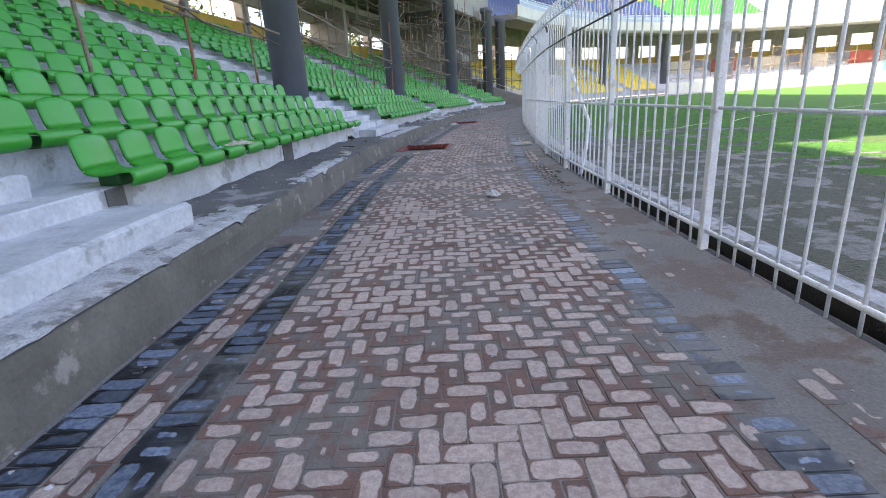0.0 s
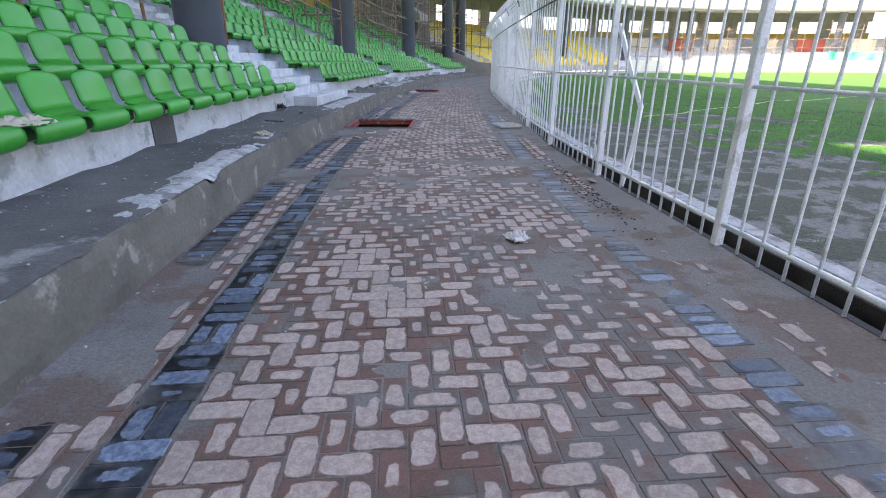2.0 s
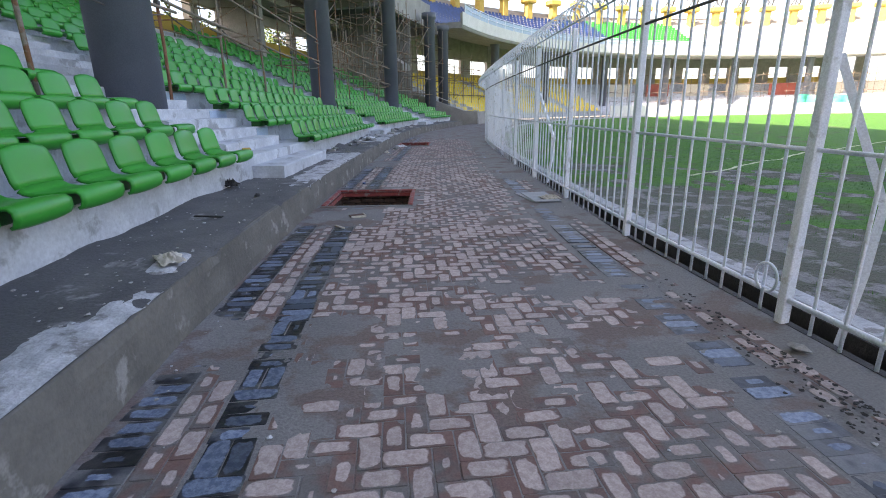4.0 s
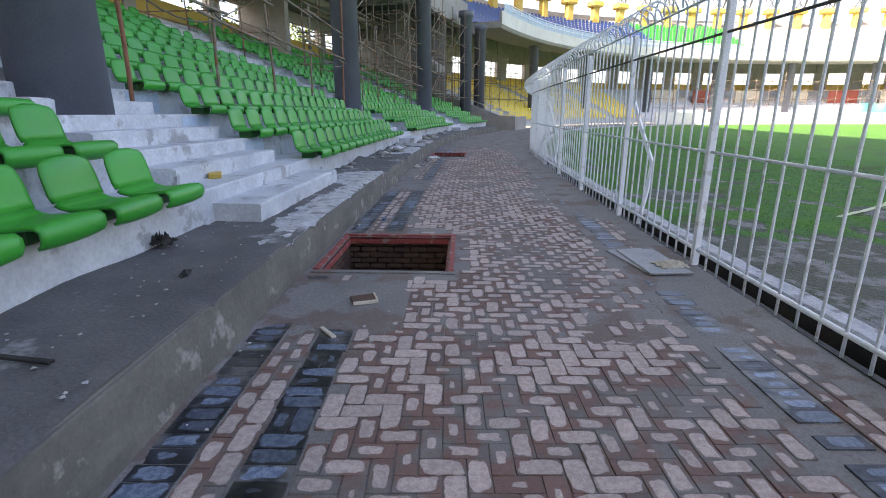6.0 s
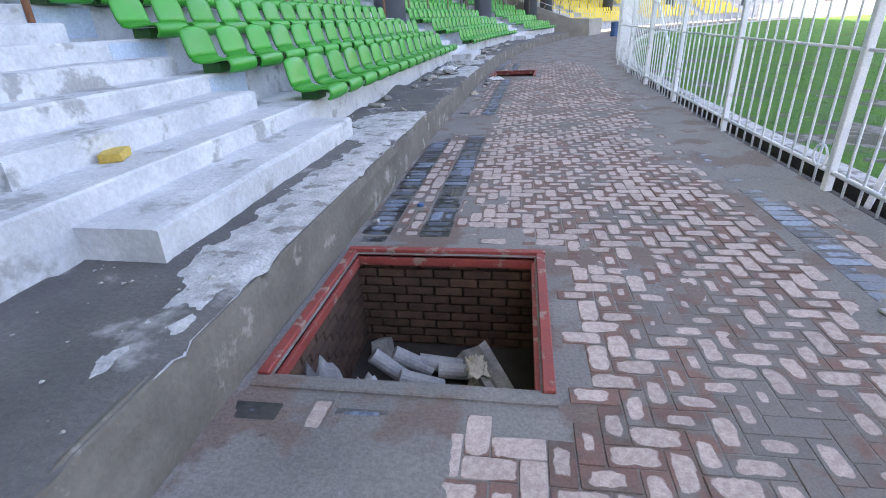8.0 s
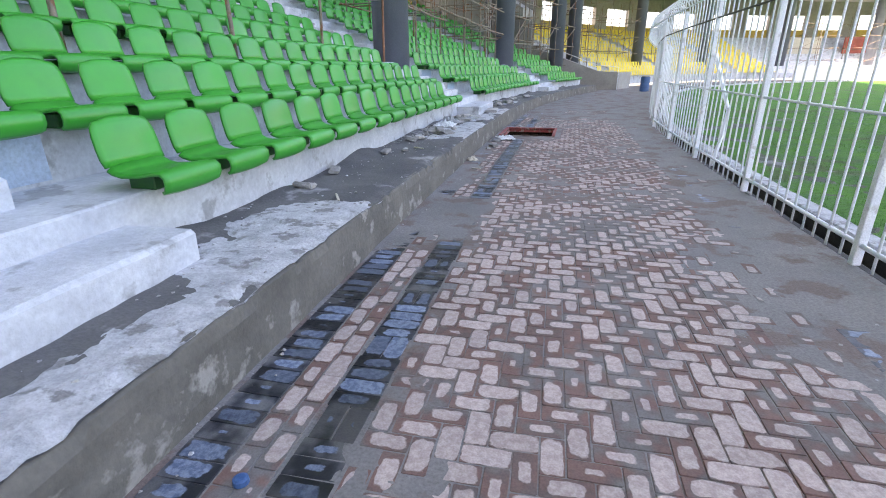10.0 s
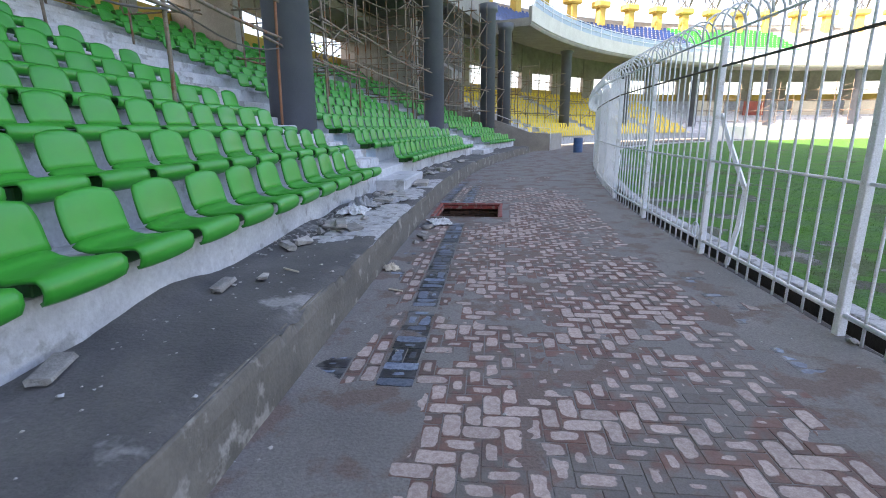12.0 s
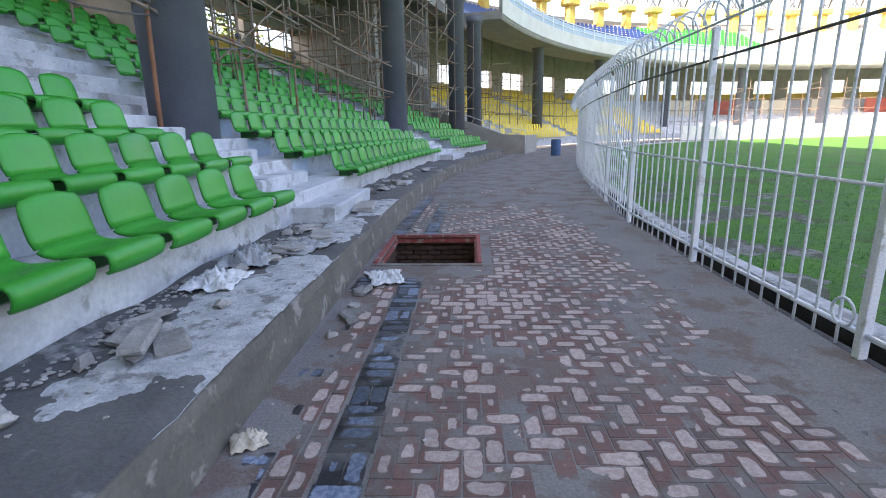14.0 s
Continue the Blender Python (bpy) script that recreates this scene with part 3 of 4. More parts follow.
tagged(new("far_blue_seats", joined("far_blue_seats", simple, ups, M_BLUE)), "rows of blue seats on the upper deck", "seats", "", "stuff")
tagged(new("upper_green_seats", joined("upper_green_seats", simple, ups_green, M_GREEN)), "rows of green seats on the upper deck", "seats", "", "stuff")

# ---- columns ----


def column(s, d, z0, top, r=0.42):
    n = 28
    zs = [0, top - z0 - 0.5, top - z0 - 0.45, top - z0]
    rs = [r, r, r * 1.22, r * 1.3]
    verts = [(rr * math.cos(2 * math.pi * k / n), rr * math.sin(2 * math.pi * k / n), z) for z, rr in zip(zs, rs) for k in range(n)]
    faces = [(i * n + k, i * n + (k + 1) % n, (i + 1) * n + (k + 1) % n, (i + 1) * n + k) for i in range(3) for k in range(n)] + [tuple(range(n))[::-1], tuple(range(3 * n, 4 * n))]
    ob = new("column", mesh_of("column", verts, faces, M_COLUMN, True))
    ob.data.polygons.foreach_set("use_smooth", [len(p.vertices) == 4 for p in ob.data.polygons])
    ob.matrix_world = spot(s, d, z0)
    return tagged(ob, "thick round column painted dark grey, on the terrace", "column", "round columns under the deck")


COLUMNS = [3.3, 15.5, 27.5, 39.2, 48.6, 51.9, 64.0, 75.0, 86.5, 98.0, 110.0, 122.0]
for s in COLUMNS:
    column(s, FIRST_D - 2 * PITCH - 0.65, FIRST_Z + 2 * RISE - 0.05 if not 47 < s < 53 else 0.0, 9.5 if s < 51 else DECK_Z + 0.1, 0.5)

# ---- fence ----
POSTS = [5.6 + 2.215 * k for k in range(-5, 20)]


def fence_panel(s0, s1, brace=False):
    fd0, fd1 = fence_d(s0), fence_d(s1)
    a, b = Vector(at(s0, fd0)), Vector(at(s1, fd1))
    run = b - a
    L = run.length
    m = Matrix.Translation(a) @ Matrix.Rotation(math.atan2(run.y, run.x), 4, "Z")   # x along, -y to the pitch
    ob = thing("fence_panel", m, "white steel fence panel with curled tops and bent strut" if brace else "white painted steel fence panel with curled bar tops", "fence", "white fence along the pitch")
    part("post", POST, ob)
    for z, r, me in ((0.17, 0.02, "bottom_rail"), (1.14, 0.014, "middle_rail")):
        part(me, tube(me, [(0.03, 0, z), (L - 0.03, 0, z)], r, M_FENCE, 8), ob)
    part("top_rail", tube("top_rail", [(0.03, 0.012, 2.2), (L - 0.03, 0.012, 2.2)], 0.013, M_DARKROD, 6), ob, None, "dark wire rod")
    part("curl_rail", tube("curl_rail", [(0, 0.345, 2.42), (L, 0.345, 2.42)], 0.012, M_FENCE, 6), ob)
    n = 11
    for k in range(1, n):
        part("bar", BARS[k % 3], ob, pose(L * k / n, 0, 0))
    if brace:
        part("strut", STRUT, ob)
        part("hoop", HOOP, ob)
    return ob


def bar_path(dx, dy):
    arc = [(dx * 0.5, 0.17 - 0.17 * math.cos(a), 2.52 + 0.2 * math.sin(a)) for a in np.linspace(0, math.pi * 1.12, 10)]
    return [(0, dy, 0.01), (0, 0, 0.4), (dx * 0.3, 0, 1.3), (dx * 0.5, 0, 2.4)] + arc


BARS = [tube("bar", bar_path(dx, dy), 0.0115, M_FENCE, 7) for dx, dy in ((0.0, 0.004), (0.008, -0.005), (-0.007, 0.0))]
POST = box("post", 0.066, 0.066, 2.52, M_FENCE, 0.006, 0.0)
STRUT = mesh_of("strut", *tube_data([(0.0, -0.05, 1.68), (-0.1, -0.16, 1.3), (-0.2, -0.33, 0.82), (-0.21, -0.3, 0.4), (-0.22, -0.22, -0.08)], 0.032, 4), M_FENCE)
HOOP = tube("hoop", [(0.16 + 0.1 * math.cos(a), 0.03, 0.27 + 0.1 * math.sin(a)) for a in np.linspace(-1.2, 4.6, 16)], 0.011, M_FENCE, 6)
for k, (p, q) in enumerate(zip(POSTS, POSTS[1:])):
    fence_panel(p, q, k % 3 == 1)

# ---- manholes ----


def manhole(s0, s1, d0, d1, depth=0.85):
    sm, dm = (s0 + s1) / 2, (d0 + d1) / 2
    ls, ld = (s1 - s0) * STATION, d1 - d0
    ob = thing("open_manhole", spot(sm, dm), "open square manhole with a red steel frame and brick-lined pit", "manhole", "open manholes in the walk")
    for x, y, sx, sy in ((-ls / 2, 0, 0.07, ld + 0.07), (ls / 2, 0, 0.07, ld + 0.07), (0, -ld / 2, ls - 0.07, 0.07), (0, ld / 2, ls - 0.07, 0.07)):
        if x > 0.1:
            part("sill", box("sill", sx, sy, 0.05, M_CEMENT, 0.006, None, 0.003, 2), ob, pose(x, y, -0.012), "grey cement edge without a bar")
            continue
        part("frame_bar", box("frame_bar", sx * 0.8 if sx < 0.1 else sx, sy * 0.8 if sy < 0.1 else sy, 0.05, M_RED, 0.004), ob, pose(x, y, 0.0))
        part("frame_lip", box("frame_lip", max(0.01, sx - 0.045) if sx < 0.1 else sx - 0.1, max(0.01, sy - 0.045) if sy < 0.1 else sy - 0.1, 0.06, M_RED, 0.002), ob, pose(x * 0.93, y * 0.93, -0.055))
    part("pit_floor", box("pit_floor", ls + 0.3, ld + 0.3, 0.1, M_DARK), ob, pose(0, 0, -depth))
    brick = box_data(0.2, 0.1, 0.062, 0.008, None, 0.003)
    walls = []
    for side in range(4):
        L, off = (ls, ld / 2) if side % 2 == 0 else (ld, ls / 2)
        L += 0.1
        for row in range(11):
            k = -L / 2 + (0.1 if row % 2 else 0.0)
            while k < L / 2:
                walls.append(Matrix.Rotation(side * math.pi / 2, 4, "Z") @ pose(k, off + 0.03, -0.1 - row * 0.073))
                k += 0.212
    part("pit_lining", joined("pit_lining", brick, walls, M_PIT), ob, None, "brown brick lining")
    # near-black boxes behind the brick lining, closing the pit's sides
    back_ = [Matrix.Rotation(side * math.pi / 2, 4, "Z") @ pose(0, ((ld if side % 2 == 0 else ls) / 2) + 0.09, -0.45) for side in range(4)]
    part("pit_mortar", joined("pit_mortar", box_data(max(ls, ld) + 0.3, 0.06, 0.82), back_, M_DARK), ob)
    return ob


for h in HOLES:
    manhole(*h)

# ---- stair aisles: half-step blocks on the treads ----


def step_block(s0, s1, d0, d1, z0, z1, seed):
    n = max(2, int((s1 - s0) / 0.3))
    prof = [(d0, z0), (d0 + 0.01, z1 - 0.02), (d0 + 0.03 if d0 < d1 else d0 - 0.03, z1), (d1, z1), (d1, z0)]
    verts = []
    for s in np.linspace(s0, s1, n):
        row = at(np.full(5, s), [p[0] for p in prof], [p[1] for p in prof])
        for k, v in enumerate(row):
            w = noise.noise(Vector((s * 2.3, k * 1.7, seed)))
            v[2] += 0.012 * w * (k in (1, 2, 3))
            v[0] += 0.012 * noise.noise(Vector((s * 3.1, k, seed + 9)))
        verts.extend(row)
    faces = [(i * 5 + k, i * 5 + (k + 1) % 5, (i + 1) * 5 + (k + 1) % 5, (i + 1) * 5 + k) for i in range(n - 1) for k in range(5)]
    faces += [(4, 3, 2, 1, 0), tuple(range((n - 1) * 5, n * 5))]
    ob = new("step_block", mesh_of("step_block", verts, faces, M_WHITE))
    return tagged(ob, "rough white-washed concrete half step on the terrace", "step", "half steps of the aisles")


for k, (a0, a1, front) in enumerate(((1.4, 5.8, -0.36), (14.5, 17.25, -0.56), (26.0, 27.9, -0.5), (37.8, 39.9, -0.5))):
    step_block(a0, a1, front, -1.06, 0.38, 0.6, k)
    for r in range(0, 10):
        sa, sb = a0 + (0.1 if r < 2 else 0.35), a1 - (0.25 if r < 2 else 0.55)
        step_block(sa, sb, FIRST_D - r * PITCH - 0.42, FIRST_D - (r + 1) * PITCH, FIRST_Z + r * RISE - 0.02, FIRST_Z + r * RISE + 0.185, k * 20 + r)

# pale blue paint on some risers beside the aisles
for k, (s0, s1, r) in enumerate(((16.9, 17.5, 1), (16.7, 17.4, 2), (28.0, 28.7, 1), (28.1, 28.9, 2), (28.3, 29.0, 3), (3.6, 4.2, 1), (16.7, 17.4, 3))):
    d, z = FIRST_D - r * PITCH, FIRST_Z + r * RISE
    sweep("trim", [(d + 0.006, z - 0.33), (d + 0.006, z - 0.03), (d - 0.01, z - 0.03), (d - 0.01, z - 0.33)], s0, s1, M_BLUEW, 0.3, label="pale blue painted riser", closed=True)

# mortar patches on the ledge


def patch(s0, s1, d0, d1, z, seed):
    """A thin film of pale mortar whose edge dips under the rough ledge; it runs on to the kerb's edge where d1 is near 0."""
    ns, nd = int((s1 - s0 + 0.6) / 0.05), 26
    to_edge = d1 > -0.04
    verts = []
    for s in np.linspace(s0 - 0.3, s1 + 0.3, ns):
        for d in np.linspace(d0 - 0.15, -0.006 if to_edge else min(d1 + 0.12, -0.01), nd):
            u = abs((s - (s0 + s1) / 2) / ((s1 - s0) / 2))
            w = abs((d - (d1 if to_edge else (d0 + d1) / 2)) / ((d0 - d1) if to_edge else (d0 - d1) / 2))
            v = Vector((s, d, seed))
            ragged = 0.35 * noise.noise(v * 2.2) + 0.22 * noise.noise(v * 6.5) + 0.1 * noise.noise(v * 16)
            r_ = (u ** 4 + w ** 4) ** 0.25 + ragged
            verts.append(at(s, d, ledge_height(s, d) + max(-0.03, min(0.009, 0.05 * (1.0 - r_))) + 0.002 * noise.noise(v * 9)))
    faces = [(i * nd + k, i * nd + k + 1, (i + 1) * nd + k + 1, (i + 1) * nd + k)[::-1] for i in range(ns - 1) for k in range(nd - 1)]
    ob = new("mortar_patch", mesh_of("mortar_patch", verts, faces, M_MORTAR, True))
    return tagged(ob, "irregular pale mortar film on the ledge", "mortar", "mortar patches")


for k, q in enumerate(((0.2, 6.5, -0.52, 0.03), (7.7, 10.0, -0.3, 0.0), (10.4, 10.8, -0.3, -0.1), (13.9, 16.75, -0.45, 0.0), (16.95, 18.5, -0.75, -0.02), (22.2, 24.4, -0.7, -0.02), (24.9, 26.2, -0.6, -0.05), (26.4, 28.0, -0.5, 0.0), (29.5, 30.8, -0.6, -0.2))):
    patch(*q, 0.412, k * 1.7)

# grey unpainted cement on the first riser
for k, (s0, s1, z1) in enumerate(((9.73, 10.15, 0.745), (5.76, 5.97, 0.75))):
    sweep("trim", [(FIRST_D + 0.014, 0.4), (FIRST_D + 0.016, z1 - 0.02), (FIRST_D + 0.004, z1), (FIRST_D - 0.02, z1 - 0.01), (FIRST_D - 0.02, 0.4)], s0, s1, M_LEDGE, 0.06, label="rough grey unpainted cement on the riser", closed=True, wobble=0.01)

# ---- scaffolding ----


def ring_collar():
    return mesh_of("coupler", *box_data(0.11, 0.1, 0.1, 0.02), M_DARKROD)


COUPLER = ring_collar()


def pole_part(name, a, b, parent, mat, r=0.024, bend=0.0, seed=0):
    a, b = Vector(a), Vector(b)
    n = 6
    pts_ = []
    for k in range(n + 1):
        f = k / n
        w = Vector((noise.noise(Vector((f * 2.0, seed, 1))), noise.noise(Vector((f * 2.0, seed, 5))), 0)) * 0.035
        pts_.append(a.lerp(b, f) + w - Vector((0, 0, bend * 4 * f * (1 - f))))
    return part(name, tube(name, pts_, r, mat, 6), parent)


def world_to(ob, p):
    return ob.matrix_world.inverted() @ Vector(p)


def scaffold_line(stations, d, z0, label):
    """A line of upright poles with ledgers and a slack rope between them."""
    s_mid = stations[0][0]
    root = thing("scaffold", spot(s_mid, d, z0), label, "scaffold", "scaffolding on the terrace")
    bpy.context.view_layer.update()
    tops = []
    for k, (s, top, rusty) in enumerate(stations):
        foot = world_to(root, at(s, d + 0.03 * (k % 3 - 1), z0))
        head_ = world_to(root, at(s + 0.12 * math.sin(k * 2.1), d + 0.05 * math.cos(k * 1.3), top))
        pole_part("upright", foot, head_, root, M_RUST if rusty else M_POLE, 0.033, 0, k)
        for zc in (3.4, 4.3):
            if zc < top:
                part("coupler", COUPLER, root, Matrix.Translation(foot.lerp(head_, (zc - z0) / (top - z0))))
    for k in range(len(stations) - 1):
        a, b = stations[k][0], stations[k + 1][0]
        for zc, sag, over in ((3.4, 0.05, 0.5), (4.3, 0.0, 0.25)):
            zz = zc + 0.16 * math.sin(k * 1.9 + zc)
            pole_part("ledger", world_to(root, at(a - over, d + 0.04, zz)), world_to(root, at(b + over, d + 0.04, zz - 0.12)), root, M_POLE, 0.03, sag, k + 20)
        pole_part("rope", world_to(root, at(a, d + 0.07, 3.3)), world_to(root, at(b, d + 0.07, 3.2)), root, M_DARKROD, 0.014, 0.22, k + 40)
    return root


Z_POLE = FIRST_Z + 2 * RISE
D_POLE = FIRST_D - 2 * PITCH - 0.62
scaffold_line([(2.2, 4.6, 0), (4.6, 4.6, 0), (6.9, 4.3, 0), (8.8, 4.9, 0), (11.2, 5.2, 1), (13.6, 4.9, 0), (16.6, 5.0, 1), (18.9, 4.6, 0), (21.3, 4.8, 0), (23.9, 4.6, 0), (26.9, 5.4, 1), (29.3, 5.0, 0), (31.6, 5.4, 0), (34.0, 5.2, 0), (36.5, 6.0, 0), (39.9, 6.0, 0)], D_POLE, Z_POLE, "line of brown scaffold poles and slack ropes among seats")


def scaffold_tower(s0, s1, d0, d1, z0, z1, seed):
    rnd = random.Random(seed)
    root = thing("scaffold_tower", spot(s0, d0, z0), "dense brown pole scaffold under the upper deck", "scaffold", "scaffolding under the deck")
    bpy.context.view_layer.update()
    q = lambda s, d, z: world_to(root, at(s, d, z))
    corners = [(s, d) for s in np.linspace(s0, s1, 3) for d in (d0, d1)]
    for k, (s, d) in enumerate(corners):
        zf = max(z0, FIRST_Z + (math.ceil((FIRST_D - d) / PITCH) - 1) * RISE - 0.02)
        pole_part("upright", q(s, d, zf), q(s + rnd.uniform(-0.15, 0.15), d + rnd.uniform(-0.1, 0.1), z1 + rnd.uniform(-0.6, 0.6)), root, M_POLE, 0.03, 0, seed + k)
    z = z0 + 1.4
    while z < z1:
        for d in (d0, d1):
            pole_part("ledger", q(s0 - 0.4, d, z + rnd.uniform(-0.1, 0.1)), q(s1 + 0.4, d, z + rnd.uniform(-0.1, 0.1)), root, M_POLE, 0.026, 0.02, seed + 31)
        for s in (s0, s1):
            pole_part("transom", q(s, d0 + 0.3, z + 0.05), q(s, d1 - 0.3, z + 0.05), root, M_POLE, 0.026, 0, seed + 7)
        z += 1.35
    for k in range(3):
        zb = z0 + 1.0 + k * 1.9
        pole_part("brace", q(s0, d0, zb), q(s1, d0, min(z1, zb + 2.0)), root, M_POLE, 0.024, 0, seed + 50 + k)
    return root


for k, (s0, s1, d0, d1, z0, z1) in enumerate(((33.0, 36.5, -5.9, -7.8, 2.5, 8.2), (38.5, 42.0, -4.9, -7.5, 2.1, 8.6), (43.0, 46.5, -4.3, -6.5, 1.8, 8.8), (42.0, 46.0, -8.2, -10.5, 3.6, 8.8), (49.5, 53.0, -3.2, -5.5, 0.2, 8.0), (54.0, 58.0, -3.0, -5.2, 1.4, 6.8), (60.0, 64.5, -3.2, -5.2, 1.4, 6.8), (67, 71.5, -3.2, -5.2, 1.4, 6.8), (26.5, 30.5, -8.0, -10.3, 3.6, 8.4), (36.6, 38.6, -3.6, -5.4, 1.5, 8.8), (40.2, 43.0, -3.4, -4.6, 1.5, 8.9), (44.0, 47.0, -2.9, -4.0, 1.2, 8.9), (30.5, 33.5, -4.6, -6.4, 2.2, 8.8))):
    scaffold_tower(s0, s1, d0, d1, z0, z1, 100 * k + 3)

# ---- back of the stand: piers, beams, trees outside ----
pier = box("pier", 0.7, 0.5, 12.0 - TOP_Z, M_BEAM, 0.02, 0.0)
wide_pier = box("pier", 2.1, 0.5, 12.0 - TOP_Z, M_BEAM, 0.02, 0.0)
for k, s in enumerate(np.arange(-14, 134, 4.6)):
    ob = new("pier", pier if s < 50 else wide_pier)
    ob.matrix_world = spot(float(s), TOP_D - 0.25, TOP_Z)
    tagged(ob, "square raw concrete pier behind the top row", "pier", "piers of the back wall")
for s in np.arange(3.3, 52, 12.1):
    ob = new("raker_beam", box("raker_beam", 0.55, 8.6, 0.7, M_BEAM, 0.02))
    ob.matrix_world = spot(float(s), -8.0, 8.6)
    tagged(ob, "deep raw concrete beam under the upper deck", "beam", "beams under the deck")
sweep("mid_beam", [(TOP_D + 0.4, 7.0), (TOP_D + 0.4, 7.6), (TOP_D, 7.6), (TOP_D, 7.0)], 22, 52, M_BEAM, 1.0, label="raw concrete edge beam of the back gallery", closed=True)

# cross walls added to keep window light out from under the deck
for k, (s, d0, d1, z0, z1) in enumerate(((33.4, -9.0, -11.7, 3.9, 9.6), (44.2, -6.5, -11.7, 2.9, 9.6), (48.0, -5.0, -11.7, 0.0, 9.4))):
    sweep("wall_cross_%d" % (k + 1), [(d0, z0), (d0, z1), (d1, z1), (d1, z0)], s, s + 0.35, M_BEAM, 0.35, label="raw concrete cross wall added to darken the space under the deck", closed=True)
sweep("stair_slab", [(-4.6, 4.6), (-10.8, 8.2), (-10.8, 8.7), (-4.6, 5.1)], 45.2, 47.2, M_BEAM, 0.5, label="sloping concrete stair flight under the deck", closed=True)
# slab added to darken the back below the upper deck
sweep("gallery_floor", [(-9.0, 7.7), (-9.0, 8.1), (-11.8, 8.1), (-11.8, 7.7)], 30, 51, M_BEAM, 1.0, label="raw concrete slab added at the back to darken it", closed=True)
sweep("deck_beam", [(-4.3, 8.7), (-4.3, 9.3), (-4.9, 9.3), (-4.9, 8.7)], -60, 51.5, M_BEAM, 1.0, label="raw concrete edge beam on the columns", closed=True)


def leaf_tree(s, d, height, seed):
    rnd = random.Random(seed)
    root = thing("tree", spot(s, d, -1.3), "leafy tree outside behind the stand", "tree", "trees outside")
    trunk = [(0, 0, 0), (0.1, 0.05, height * 0.4), (0.0, -0.1, height * 0.7), (0.1, 0.0, height)]
    part("trunk", tube("trunk", trunk, [0.24, 0.18, 0.12, 0.04], M_POLE, 8), root)
    limbs = []
    for k in range(7):
        a, z = rnd.uniform(0, 6.28), height * rnd.uniform(0.4, 0.8)
        end = Vector((math.cos(a) * 2.2, math.sin(a) * 2.2, z + 1.4))
        limbs.append(end)
        part("limb", tube("limb", [(0, 0, z), end * 0.5 + Vector((0, 0, z * 0.5 + 0.1)), end], [0.09, 0.06, 0.02], M_POLE, 6), root)
    leaf = ([(0, -0.09, 0), (0.05, 0, 0.02), (0, 0.11, 0), (-0.05, 0, 0.02)], [(0, 1, 2, 3)])
    mats = []
    for k in range(2600):
        c = rnd.choice(limbs) * rnd.uniform(0.55, 1.1)
        p = c + Vector((rnd.gauss(0, 0.7), rnd.gauss(0, 0.7), rnd.gauss(0, 0.8)))
        mats.append(Matrix.Translation(p) @ Euler((rnd.uniform(0, 6), rnd.uniform(0, 6), rnd.uniform(0, 6))).to_matrix().to_4x4() @ Matrix.Scale(rnd.uniform(0.8, 2.2), 4))
    part("crown", joined("crown", leaf, mats, M_LEAF), root)


for k, (s, d) in enumerate(((20, -16), (26, -15.5), (31, -17), (36, -15.5), (41, -16.5), (46, -15.2), (8, -16.5), (14, -15.5))):
    leaf_tree(s, d, 8.5 + (k % 3), k)

# ---- ramp wall and odds at the far gate ----
sweep("ramp_wall", [(0.9, -0.1), (0.9, 1.15), (-0.6, 1.25), (-6.5, 3.3), (-6.5, -0.1)], 49.6, 49.9, M_BEAM, 0.3, label="sloping concrete wall of a stair way", closed=True)
sweep("gate_wall", [(0.9, -0.1), (0.9, 1.15), (0.65, 1.15), (0.65, -0.1)], 49.9, 53.0, M_BEAM, 0.5, label="low raw concrete wall by the gate", closed=True)
hr = thing("handrail", spot(49.4, 0.6), "thin pale steel handrail on the ramp wall", "handrail")
bpy.context.view_layer.update()
part("rail", tube("rail", [world_to(hr, at(49.4, 0.9, 0.0)), world_to(hr, at(49.4, 0.9, 1.5)), world_to(hr, at(49.4, -0.6, 1.65)), world_to(hr, at(49.4, -6.3, 3.7))], 0.025, M_FENCE, 6), hr)


def barrel(s, d):
    n, prof = 20, [(0.27, 0), (0.29, 0.03), (0.285, 0.28), (0.3, 0.3), (0.285, 0.32), (0.285, 0.58), (0.3, 0.6), (0.285, 0.62), (0.29, 0.87), (0.27, 0.9)]
    verts = [(r * math.cos(2 * math.pi * k / n), r * math.sin(2 * math.pi * k / n), z) for r, z in prof for k in range(n)]
    faces = [(i * n + k, i * n + (k + 1) % n, (i + 1) * n + (k + 1) % n, (i + 1) * n + k) for i in range(len(prof) - 1) for k in range(n)] + [tuple(range(n))[::-1], tuple(range((len(prof) - 1) * n, len(prof) * n))]
    root = thing("barrel", spot(s, d), "dark blue plastic barrel standing by the gate", "barrel")
    part("drum", mesh_of("drum", verts, faces, M_BARREL, False), root)
    part("lid", mesh_of("lid", *tube_data([(0, 0, 0.9), (0, 0, 0.925)], 0.25, 20), M_DARKROD), root, None, "black lid")


barrel(47.5, 3.0)

# balustrade posts on the upper deck, yellow corbels and roof trusses above it
rail_post = box("rail_post", 0.09, 0.06, 1.05, M_FENCE, 0.01, 0.0)
bal = thing("balustrade", spot(53, -1.5, DECK_Z + 1.15), "white balustrade on the edge of the upper deck", "balustrade")
bpy.context.view_layer.update()
for s in np.arange(53, 125, 2.0):
    part("rail_post", rail_post, bal, bal.matrix_world.inverted() @ spot(float(s), -1.5, DECK_Z + 1.15))
for zz in (1.0, 0.55):
    part("rail", tube("rail", [world_to(bal, at(s, -1.5, DECK_Z + 1.15 + zz)) for s in np.arange(53, 125, 1.5)], 0.035, M_FENCE, 6), bal)
